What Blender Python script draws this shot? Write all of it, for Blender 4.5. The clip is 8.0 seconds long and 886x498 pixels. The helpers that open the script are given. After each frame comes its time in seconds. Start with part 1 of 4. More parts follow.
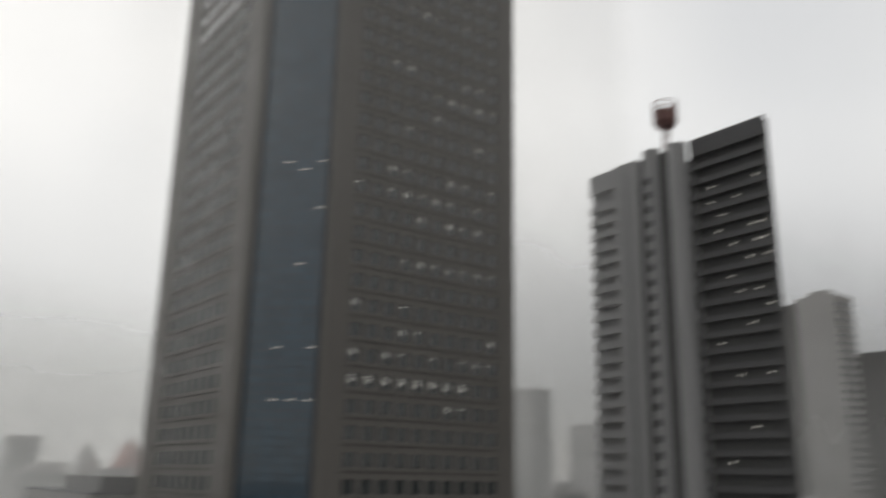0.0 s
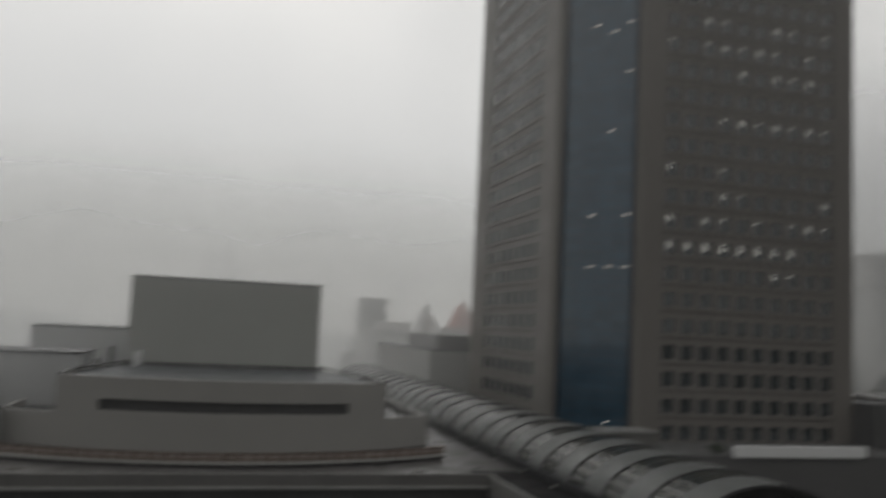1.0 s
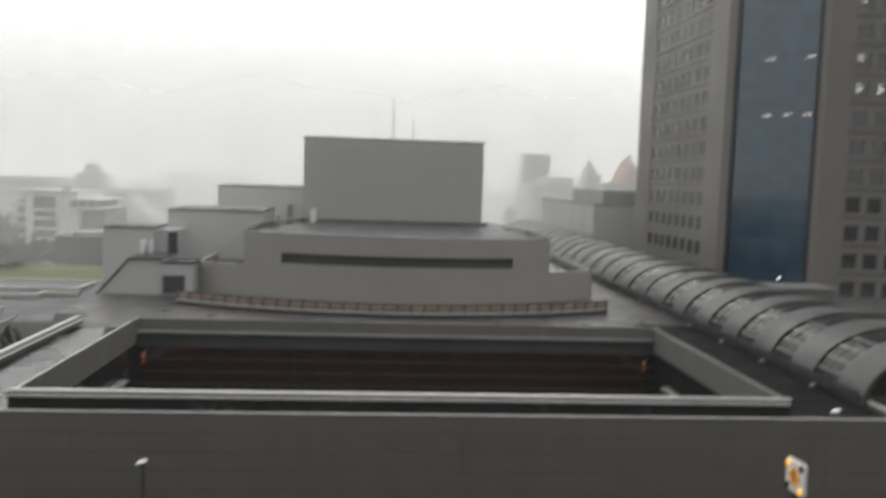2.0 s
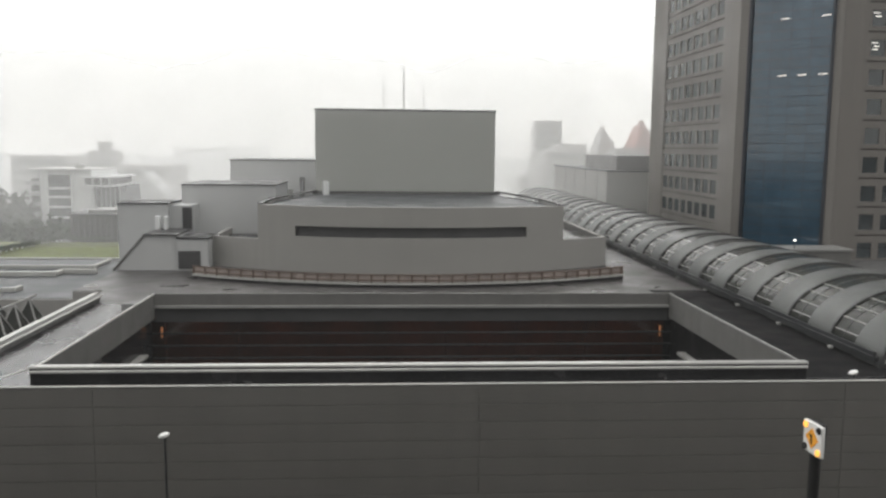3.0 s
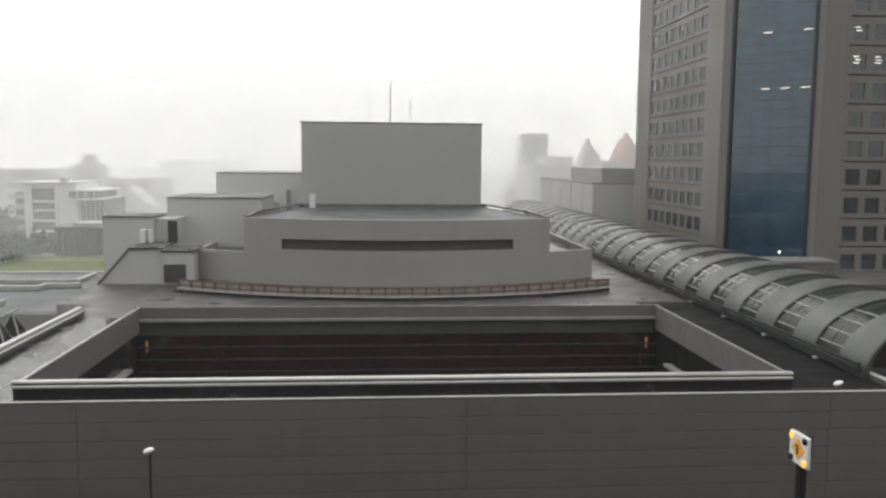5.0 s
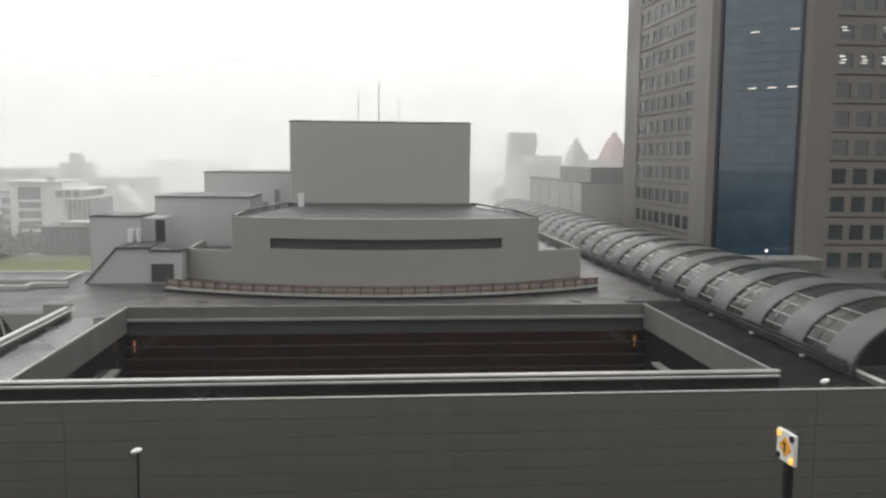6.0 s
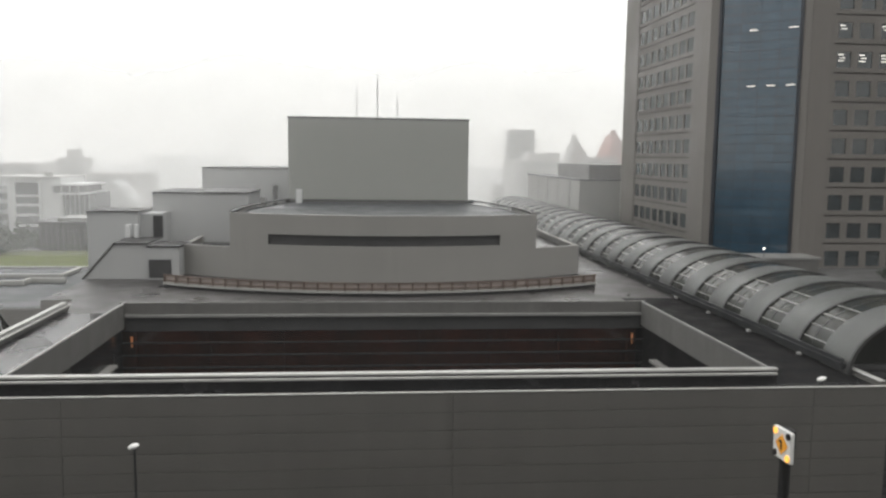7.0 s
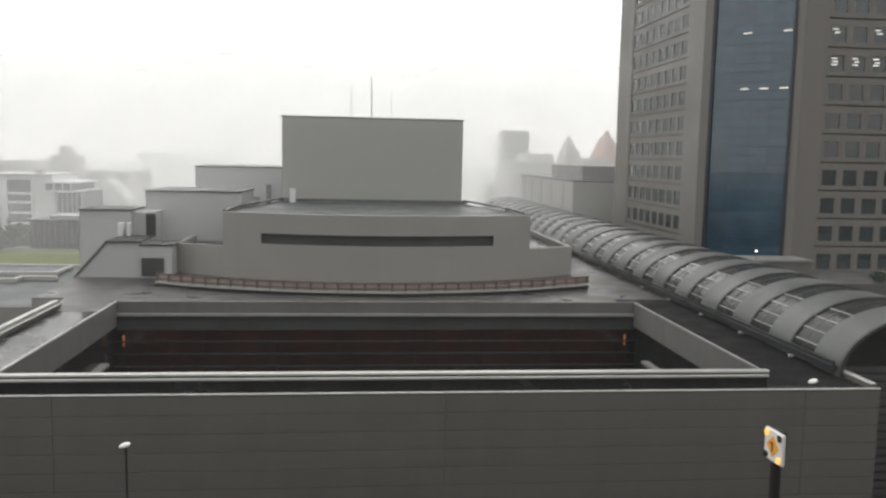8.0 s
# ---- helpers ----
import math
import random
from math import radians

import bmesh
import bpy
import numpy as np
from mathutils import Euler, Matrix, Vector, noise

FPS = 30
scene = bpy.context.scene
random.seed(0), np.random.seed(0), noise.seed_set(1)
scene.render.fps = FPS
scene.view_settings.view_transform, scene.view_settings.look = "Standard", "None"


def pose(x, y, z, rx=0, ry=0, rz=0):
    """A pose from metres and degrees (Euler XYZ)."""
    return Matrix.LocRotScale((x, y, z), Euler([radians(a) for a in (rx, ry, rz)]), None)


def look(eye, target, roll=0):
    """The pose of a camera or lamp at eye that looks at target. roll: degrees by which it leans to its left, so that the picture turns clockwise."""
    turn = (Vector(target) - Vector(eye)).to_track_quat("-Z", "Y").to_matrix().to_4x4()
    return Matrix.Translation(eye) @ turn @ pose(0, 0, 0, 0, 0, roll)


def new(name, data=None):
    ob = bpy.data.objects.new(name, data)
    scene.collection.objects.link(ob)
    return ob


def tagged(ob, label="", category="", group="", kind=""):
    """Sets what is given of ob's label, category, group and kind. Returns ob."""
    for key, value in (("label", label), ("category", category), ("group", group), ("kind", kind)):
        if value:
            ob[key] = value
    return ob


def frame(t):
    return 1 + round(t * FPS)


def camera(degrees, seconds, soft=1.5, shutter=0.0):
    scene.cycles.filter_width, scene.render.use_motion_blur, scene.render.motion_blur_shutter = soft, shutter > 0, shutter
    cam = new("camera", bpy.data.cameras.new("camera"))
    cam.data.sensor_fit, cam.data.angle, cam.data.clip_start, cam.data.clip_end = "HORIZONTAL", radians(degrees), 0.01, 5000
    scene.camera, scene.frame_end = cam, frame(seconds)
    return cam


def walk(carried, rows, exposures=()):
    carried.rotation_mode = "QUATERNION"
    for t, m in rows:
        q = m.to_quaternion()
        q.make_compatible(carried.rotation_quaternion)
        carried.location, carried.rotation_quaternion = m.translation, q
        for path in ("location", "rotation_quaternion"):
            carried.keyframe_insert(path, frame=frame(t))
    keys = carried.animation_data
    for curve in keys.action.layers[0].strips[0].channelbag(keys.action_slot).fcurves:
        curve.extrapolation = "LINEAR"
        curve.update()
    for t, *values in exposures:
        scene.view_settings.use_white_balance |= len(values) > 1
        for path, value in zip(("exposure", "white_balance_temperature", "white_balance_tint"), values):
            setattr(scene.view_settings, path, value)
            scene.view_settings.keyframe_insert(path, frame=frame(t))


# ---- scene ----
CZ = 28.4
cam = camera(56.0, 8.0, soft=2.5, shutter=0.6)
walk(cam, [
    (0.0, pose(0, 0, CZ, 105.28, -1.12, -36.86)),
    (0.3, pose(0, 0, CZ, 102.76, -0.19, -28.11)),
    (0.5, pose(0, 0, CZ, 100.47, -0.43, -25.67)),
    (0.7, pose(0, 0, CZ, 99.47, -3.58, -23.82)),
    (1.0, pose(0, 0, CZ, 95.51, -2.75, -15.52)),
    (1.2, pose(0, 0, CZ, 93.87, -2.98, -11.15)),
    (1.5, pose(0, 0, CZ, 91.87, -2.55, -7.44)),
    (1.8, pose(0, 0, CZ, 86.92, -2.58, -5.82)),
    (2.0, pose(0, 0, CZ, 85.19, -1.90, -4.39)),
    (2.2, pose(0, 0, CZ, 82.66, -1.05, -2.52)),
    (2.7, pose(0, 0, CZ, 82.95, -0.90, -3.05)),
    (3.3, pose(0, 0, CZ, 83.35, -0.36, -3.85)),
    (3.5, pose(0, 0, CZ, 83.66, -0.36, -3.77)),
    (4.0, pose(0, 0, CZ, 84.06, -0.53, -4.06)),
    (5.5, pose(0, 0, CZ, 83.92, -0.45, -4.81)),
    (6.0, pose(0, 0, CZ, 83.91, -0.52, -5.27)),
    (6.5, pose(0, 0, CZ, 83.84, -0.53, -5.46)),
    (7.0, pose(0, 0, CZ, 83.69, -0.75, -5.39)),
    (7.5, pose(0, 0, CZ, 83.74, -1.03, -5.65)),
    (8.0, pose(0, 0, CZ, 83.72, -1.16, -5.80)),
], exposures=[(0.0, 0.05, 6730, 10), (0.5, 0.0, 6730, 10), (1.0, -0.2, 6730, 10), (1.5, 0.07, 6730, 10), (1.8, 0.6, 6730, 10), (2.0, 0.85, 6730, 10),
              (2.3, 1.0, 6730, 10), (3.5, 1.1, 6730, 10), (8.0, 1.1, 6730, 10)])

# ---- light: a rain-grey overcast sky ----
world = bpy.data.worlds.new("overcast")
scene.world = world
world.use_nodes = True
wn, wl = world.node_tree.nodes, world.node_tree.links
wn.clear()
w_out = wn.new("ShaderNodeOutputWorld")
w_bg = wn.new("ShaderNodeBackground")
w_sky = wn.new("ShaderNodeTexSky")
w_sky.sky_type = 'NISHITA'
w_sky.sun_disc = False
w_sky.sun_elevation = radians(55)
w_sky.sun_rotation = radians(20)
w_gain = wn.new("ShaderNodeVectorMath")
w_gain.operation = 'SCALE'
w_gain.inputs['Scale'].default_value = 0.10
w_tc = wn.new("ShaderNodeTexCoord")
w_noise = wn.new("ShaderNodeTexNoise")
w_noise.inputs['Scale'].default_value = 1.7
w_noise.inputs['Detail'].default_value = 3.5
w_noise.inputs['Roughness'].default_value = 0.42
w_ramp = wn.new("ShaderNodeValToRGB")
w_ramp.color_ramp.elements[0].position = 0.30
w_ramp.color_ramp.elements[0].color = (0.62, 0.635, 0.65, 1)
w_ramp.color_ramp.elements[1].position = 0.72
w_ramp.color_ramp.elements[1].color = (0.90, 0.90, 0.885, 1)
w_sep = wn.new("ShaderNodeSeparateXYZ")
w_low = wn.new("ShaderNodeMapRange")        # thick rain murk low over the city
w_low.inputs['From Min'].default_value = -0.02
w_low.inputs['From Max'].default_value = 0.40
w_low.interpolation_type = 'SMOOTHSTEP'
w_murk = wn.new("ShaderNodeMix")
w_murk.data_type = 'RGBA'
w_mix = wn.new("ShaderNodeMix")
w_mix.data_type = 'RGBA'
w_mix.inputs['Factor'].default_value = 0.93
wl.new(w_tc.outputs['Generated'], w_noise.inputs['Vector'])
wl.new(w_noise.outputs['Fac'], w_ramp.inputs['Fac'])
wl.new(w_tc.outputs['Generated'], w_sep.inputs['Vector'])
wl.new(w_sep.outputs['Z'], w_low.inputs['Value'])
wl.new(w_low.outputs['Result'], w_murk.inputs['Factor'])
wl.new(w_ramp.outputs['Color'], w_murk.inputs['B'])
w_east = wn.new("ShaderNodeMapRange")       # the rain falls heaviest to the east
w_east.inputs['From Min'].default_value = 0.5
w_east.inputs['From Max'].default_value = 0.9
w_east.interpolation_type = 'SMOOTHSTEP'
w_tone = wn.new("ShaderNodeMix")
w_tone.data_type = 'RGBA'
w_tone.inputs['A'].default_value = (0.51, 0.513, 0.51, 1)
w_tone.inputs['B'].default_value = (0.20, 0.20, 0.205, 1)
wl.new(w_sep.outputs['X'], w_east.inputs['Value'])
wl.new(w_east.outputs['Result'], w_tone.inputs['Factor'])
wl.new(w_tone.outputs['Result'], w_murk.inputs['A'])
wl.new(w_sky.outputs['Color'], w_gain.inputs[0])
wl.new(w_gain.outputs['Vector'], w_mix.inputs['A'])
wl.new(w_murk.outputs['Result'], w_mix.inputs['B'])
w_dim = wn.new("ShaderNodeMapRange")        # the storm stands darker to the south, behind
w_dim.inputs['From Min'].default_value = -0.95
w_dim.inputs['From Max'].default_value = 0.35
w_dim.inputs['To Min'].default_value = 0.38
w_dim.inputs['To Max'].default_value = 1.12
w_dim.interpolation_type = 'SMOOTHSTEP'
w_fade = wn.new("ShaderNodeVectorMath")
w_fade.operation = 'SCALE'
wl.new(w_sep.outputs['Y'], w_dim.inputs['Value'])
wl.new(w_dim.outputs['Result'], w_fade.inputs['Scale'])
wl.new(w_mix.outputs['Result'], w_fade.inputs[0])
wl.new(w_fade.outputs['Vector'], w_bg.inputs['Color'])
w_bg.inputs['Strength'].default_value = 1.0
wl.new(w_bg.outputs['Background'], w_out.inputs['Surface'])
sun_data = bpy.data.lights.new("sun", 'SUN')
sun_data.energy = 0.2
sun_data.angle = radians(40)
sun_data.color = (1.0, 0.97, 0.93)
sun = new("sun", sun_data)
sun.matrix_world = look((20, -30, 120), (0, 40, 0))

# ---- materials ----


def material(name, color, rough=0.7, metal=0.0, vary=0.12, scale=0.6, grain=14.0, bump=0.15, streak=0.0, rand=0.0, spec=0.5):
    """Base colour with stains at a large scale and grain at a small one; streak: rain runs down the face."""
    m = bpy.data.materials.new(name)
    m.use_nodes = True
    n, l = m.node_tree.nodes, m.node_tree.links
    b = n["Principled BSDF"]
    b.inputs['Metallic'].default_value = metal
    b.inputs['Specular IOR Level'].default_value = spec
    geo = n.new("ShaderNodeNewGeometry")
    n1 = n.new("ShaderNodeTexNoise")
    n1.inputs['Scale'].default_value = scale
    n1.inputs['Detail'].default_value = 5
    n2 = n.new("ShaderNodeTexNoise")
    n2.inputs['Scale'].default_value = grain
    n2.inputs['Detail'].default_value = 3
    l.new(geo.outputs['Position'], n1.inputs['Vector'])
    l.new(geo.outputs['Position'], n2.inputs['Vector'])
    add = n.new("ShaderNodeMath")
    add.operation = 'MULTIPLY_ADD'
    add.inputs[1].default_value = 0.65
    l.new(n1.outputs['Fac'], add.inputs[0])
    half = n.new("ShaderNodeMath")
    half.operation = 'MULTIPLY'
    half.inputs[1].default_value = 0.35
    l.new(n2.outputs['Fac'], half.inputs[0])
    l.new(half.outputs[0], add.inputs[2])
    value = add.outputs[0]
    if streak:
        mp = n.new("ShaderNodeMapping")
        mp.inputs['Scale'].default_value = (1.6, 1.6, 0.06)
        l.new(geo.outputs['Position'], mp.inputs['Vector'])
        n3 = n.new("ShaderNodeTexNoise")
        n3.inputs['Scale'].default_value = 1.0
        n3.inputs['Detail'].default_value = 4
        l.new(mp.outputs['Vector'], n3.inputs['Vector'])
        mixs = n.new("ShaderNodeMix")
        mixs.inputs['Factor'].default_value = streak
        l.new(value, mixs.inputs['A'])
        l.new(n3.outputs['Fac'], mixs.inputs['B'])
        value = mixs.outputs['Result']
    if rand:
        info = n.new("ShaderNodeObjectInfo")
        r = n.new("ShaderNodeMath")
        r.operation = 'MULTIPLY_ADD'
        r.inputs[1].default_value = rand
        l.new(info.outputs['Random'], r.inputs[0])
        l.new(value, r.inputs[2])
        value = r.outputs[0]
    mr = n.new("ShaderNodeMapRange")
    mr.inputs['From Min'].default_value = 0.3
    mr.inputs['From Max'].default_value = 0.7 + rand
    mr.inputs['To Min'].default_value = 1 - vary
    mr.inputs['To Max'].default_value = 1 + vary
    l.new(value, mr.inputs['Value'])
    sc = n.new("ShaderNodeVectorMath")
    sc.operation = 'SCALE'
    sc.inputs[0].default_value = color
    l.new(mr.outputs['Result'], sc.inputs['Scale'])
    l.new(sc.outputs['Vector'], b.inputs['Base Color'])
    rr = n.new("ShaderNodeMapRange")
    rr.inputs['From Min'].default_value = 0.35
    rr.inputs['From Max'].default_value = 0.65
    rr.inputs['To Min'].default_value = max(0.02, rough - 0.12)
    rr.inputs['To Max'].default_value = min(1.0, rough + 0.12)
    l.new(n1.outputs['Fac'], rr.inputs['Value'])
    l.new(rr.outputs['Result'], b.inputs['Roughness'])
    if bump:
        bp = n.new("ShaderNodeBump")
        bp.inputs['Strength'].default_value = bump
        bp.inputs['Distance'].default_value = 0.02
        l.new(n2.outputs['Fac'], bp.inputs['Height'])
        l.new(bp.outputs['Normal'], b.inputs['Normal'])
    return m


def glass_dark(name, color, rough=0.05, rand=0.25, ior=1.9, spec=0.9, coat=1.0):
    """Tinted facade glass seen from outside: a dark body with a mirror coat."""
    m = material(name, color, rough=0.14, vary=0.25, scale=0.25, grain=0.9, bump=0.0, rand=rand, spec=spec)
    b = m.node_tree.nodes["Principled BSDF"]
    b.inputs['Coat Weight'].default_value = coat
    b.inputs['Coat Roughness'].default_value = rough
    b.inputs['Coat IOR'].default_value = ior
    return m


def glow(name, color, strength):
    m = bpy.data.materials.new(name)
    m.use_nodes = True
    b = m.node_tree.nodes["Principled BSDF"]
    b.inputs['Base Color'].default_value = (*color, 1)
    b.inputs['Emission Color'].default_value = (*color, 1)
    b.inputs['Emission Strength'].default_value = strength
    return m


def mist(name, density, x0, x1, z1, soft, tone, base):
    """Drifting rain mist: a thin veil that lets most light pass and scatters skylight."""
    m = bpy.data.materials.new(name)
    m.use_nodes = True
    n, l = m.node_tree.nodes, m.node_tree.links
    n.clear()
    out = n.new("ShaderNodeOutputMaterial")
    mix = n.new("ShaderNodeMixShader")
    clear = n.new("ShaderNodeBsdfTransparent")
    d = n.new("ShaderNodeBsdfDiffuse")
    tr = n.new("ShaderNodeBsdfTranslucent")
    both = n.new("ShaderNodeAddShader")
    # normals tilted up so the sheet scatters more sky than its face would
    for shader, ny, nz_ in ((d, -0.5, 0.87), (tr, -0.5, -0.87)):
        shader.inputs['Color'].default_value = (tone, tone * 1.008, tone, 1)
        lean = n.new("ShaderNodeCombineXYZ")
        lean.inputs['Y'].default_value = ny
        lean.inputs['Z'].default_value = nz_
        l.new(lean.outputs['Vector'], shader.inputs['Normal'])
    l.new(d.outputs[0], both.inputs[0])
    l.new(tr.outputs[0], both.inputs[1])
    geo = n.new("ShaderNodeNewGeometry")
    sep = n.new("ShaderNodeSeparateXYZ")
    l.new(geo.outputs['Position'], sep.inputs['Vector'])
    nz = n.new("ShaderNodeTexNoise")
    nz.inputs['Scale'].default_value = 0.035
    nz.inputs['Detail'].default_value = 4
    l.new(geo.outputs['Position'], nz.inputs['Vector'])
    value = None
    for axis, a, c in (('X', x0, x0 + soft), ('X', x1, x1 - soft), ('Z', z1, z1 * 0.35) if base is None else ('Z', base, z1)):
        mr = n.new("ShaderNodeMapRange")
        mr.interpolation_type = 'SMOOTHSTEP'
        mr.inputs['From Min'].default_value = min(a, c)
        mr.inputs['From Max'].default_value = max(a, c)
        least = 0.003
        mr.inputs['To Min'].default_value = least if a < c else 1.0
        mr.inputs['To Max'].default_value = 1.0 if a < c else least
        l.new(sep.outputs[axis], mr.inputs['Value'])
        if value is None:
            value = mr.outputs['Result']
        else:
            mu = n.new("ShaderNodeMath")
            mu.operation = 'MULTIPLY'
            l.new(value, mu.inputs[0])
            l.new(mr.outputs['Result'], mu.inputs[1])
            value = mu.outputs[0]
    dens = n.new("ShaderNodeMapRange")
    dens.inputs['From Min'].default_value = 0.3
    dens.inputs['From Max'].default_value = 0.7
    dens.inputs['To Min'].default_value = density * 0.85
    dens.inputs['To Max'].default_value = min(1.0, density * 1.15)
    l.new(nz.outputs['Fac'], dens.inputs['Value'])
    mu = n.new("ShaderNodeMath")
    mu.operation = 'MULTIPLY'
    l.new(value, mu.inputs[0])
    l.new(dens.outputs['Result'], mu.inputs[1])
    l.new(mu.outputs[0], mix.inputs['Fac'])
    l.new(clear.outputs[0], mix.inputs[1])
    l.new(both.outputs[0], mix.inputs[2])
    l.new(mix.outputs[0], out.inputs['Surface'])
    return m


M_PANEL = material("grey_wall_panel", (0.112, 0.108, 0.099), rough=0.5, vary=0.12, scale=0.5, streak=0.35, rand=0.10)
M_CONC = material("pale_grey_concrete", (0.295, 0.290, 0.276), rough=0.7, vary=0.10, scale=0.35, streak=0.3)
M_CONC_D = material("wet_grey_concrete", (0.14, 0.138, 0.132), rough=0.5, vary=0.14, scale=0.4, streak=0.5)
M_FLY = material("grey_green_cladding", (0.32, 0.328, 0.308), rough=0.65, vary=0.07, scale=0.2, streak=0.5)
M_ROOF = material("wet_dark_roofing", (0.02, 0.02, 0.0215), rough=0.17, vary=0.5, scale=0.3, grain=6, bump=0.10, spec=0.35)
M_DECK = material("weathered_roof_felt", (0.054, 0.051, 0.050), rough=0.38, vary=0.4, scale=0.25, grain=6, bump=0.12, spec=0.4)
# roof strip by the vault, colour darkened and dulled in place of shade
M_CHANNEL = material("darkened_channel_roof", (0.011, 0.011, 0.0115), rough=0.7, vary=0.4, scale=0.5, grain=8, bump=0.2, spec=0.06)
# render lightened in its colour to carry distance haze on the roof blocks
M_PALE = material("haze_pale_render", (0.46, 0.468, 0.468), rough=0.7, vary=0.08, scale=0.3, streak=0.3)
M_ROOF_L = material("pale_wet_roof_deck", (0.066, 0.071, 0.076), rough=0.5, vary=0.25, scale=0.2, grain=5)
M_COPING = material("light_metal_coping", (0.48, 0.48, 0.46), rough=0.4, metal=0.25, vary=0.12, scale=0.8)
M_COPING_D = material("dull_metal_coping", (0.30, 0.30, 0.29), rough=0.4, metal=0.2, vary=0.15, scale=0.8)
M_DARK = material("dark_shadow_gap", (0.035, 0.035, 0.036), rough=0.5, vary=0.3)
M_LOUVRE = material("dark_grey_louvre", (0.06, 0.06, 0.062), rough=0.5, vary=0.2)
M_CANOPY = material("pinkish_brown_panel", (0.42, 0.36, 0.325), rough=0.55, vary=0.25, scale=1.0)
M_RIB = material("brown_painted_rail", (0.15, 0.11, 0.092), rough=0.5, vary=0.2)
M_VAULT = material("silver_roof_sheet", (0.086, 0.090, 0.087), rough=0.5, metal=0.0, vary=0.16, scale=0.5, grain=7, rand=0.12)
M_VGLASS = glass_dark("vault_glazing", (0.024, 0.026, 0.023), ior=1.45, spec=0.14, coat=0.10)
M_STEEL = material("dark_steel", (0.055, 0.057, 0.06), rough=0.4, metal=0.4, vary=0.3)
M_TOWER = material("beige_grey_granite", (0.183, 0.171, 0.158), rough=0.6, vary=0.10, scale=0.12, grain=3, streak=0.4)
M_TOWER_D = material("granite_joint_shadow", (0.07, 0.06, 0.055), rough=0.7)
M_TGLASS = glass_dark("blue_curtain_glass", (0.029, 0.073, 0.113), ior=1.7, spec=0.6, coat=0.85)
M_WGLASS = glass_dark("office_window_glass", (0.028, 0.040, 0.045), rand=0.5, ior=1.85, spec=0.6)
# window glass with its sky reflection damped, chiefly for the tower's side face
M_SGLASS = glass_dark("damped_window_glass", (0.05, 0.06, 0.062), rand=0.5, ior=1.25, spec=0.15, rough=0.25, coat=0.3)
M_MULL = material("dark_blue_mullion", (0.03, 0.035, 0.045), rough=0.4, metal=0.3)
M_T2 = material("silver_grey_tile", (0.44, 0.44, 0.445), rough=0.55, vary=0.10, scale=0.15, streak=0.4)
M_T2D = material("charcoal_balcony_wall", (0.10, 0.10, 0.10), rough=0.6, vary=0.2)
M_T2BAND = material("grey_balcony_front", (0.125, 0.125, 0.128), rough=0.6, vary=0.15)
M_RED = material("rust_red_paint", (0.22, 0.11, 0.10), rough=0.6, vary=0.3, scale=1.5)
M_WHITE = material("white_painted_render", (0.72, 0.73, 0.73), rough=0.6, vary=0.06, streak=0.3)
M_CITY = material("city_block_grey", (0.42, 0.41, 0.40), rough=0.8, vary=0.2, scale=0.05, rand=0.25)
M_CITY_D = material("dark_city_block", (0.14, 0.135, 0.13), rough=0.8, vary=0.2, scale=0.05, rand=0.25)
M_CITY_RED = material("faded_red_roof", (0.42, 0.24, 0.21), rough=0.8, vary=0.2, scale=0.1)
M_GRASS = material("roof_lawn", (0.115, 0.135, 0.045), rough=0.95, vary=0.35, scale=0.8, grain=9, bump=0.5)
M_LEAF = material("wet_leaves", (0.06, 0.078, 0.055), rough=0.6, vary=0.4, scale=1.0, rand=0.3)
M_BARK = material("wet_bark", (0.06, 0.05, 0.045), rough=0.8, vary=0.3)
M_ASPHALT = material("wet_asphalt", (0.05, 0.05, 0.053), rough=0.3, vary=0.25, scale=0.15)
M_GROUND = material("city_ground", (0.09, 0.09, 0.088), rough=0.7, vary=0.35, scale=0.03)
M_WOOD = material("warm_wood_wall", (0.28, 0.125, 0.08), rough=0.5, vary=0.3, scale=0.8)
M_FOYER = bpy.data.materials.new("tinted_foyer_glass")
M_FOYER.use_nodes = True
fn, fl = M_FOYER.node_tree.nodes, M_FOYER.node_tree.links
fn.clear()
f_out, f_mix, f_clear, f_gloss = fn.new("ShaderNodeOutputMaterial"), fn.new("ShaderNodeMixShader"), fn.new("ShaderNodeBsdfTransparent"), fn.new("ShaderNodeBsdfGlossy")
f_clear.inputs['Color'].default_value = (0.62, 0.60, 0.60, 1)
f_gloss.inputs['Roughness'].default_value = 0.12
f_mix.inputs['Fac'].default_value = 0.10
fl.new(f_clear.outputs[0], f_mix.inputs[1])
fl.new(f_gloss.outputs[0], f_mix.inputs[2])
fl.new(f_mix.outputs[0], f_out.inputs['Surface'])
M_SIGN = material("white_sign_board", (0.78, 0.78, 0.76), rough=0.4, vary=0.05)
M_AMBER = glow("amber_lamp", (1.0, 0.50, 0.10), 0.45)
M_SIGNY = glow("lit_amber_diamond", (0.75, 0.33, 0.04), 0.06)
M_BLACK = material("black_paint", (0.02, 0.02, 0.02), rough=0.5, vary=0.1)
M_LAMP = glow("window_ceiling_light", (1.0, 0.97, 0.90), 0.58)
M_WHITE_LAMP = material("white_lamp_globe", (0.8, 0.8, 0.78), rough=0.3, vary=0.05)

# ---- building blocks ----


def box(bm, x0, x1, y0, y1, z0, z1):
    v = [bm.verts.new(p) for p in ((x0, y0, z0), (x1, y0, z0), (x1, y1, z0), (x0, y1, z0),
                                   (x0, y0, z1), (x1, y0, z1), (x1, y1, z1), (x0, y1, z1))]
    for f in ((3, 2, 1, 0), (4, 5, 6, 7), (0, 1, 5, 4), (1, 2, 6, 5), (2, 3, 7, 6), (3, 0, 4, 7)):
        bm.faces.new([v[i] for i in f])
    return v


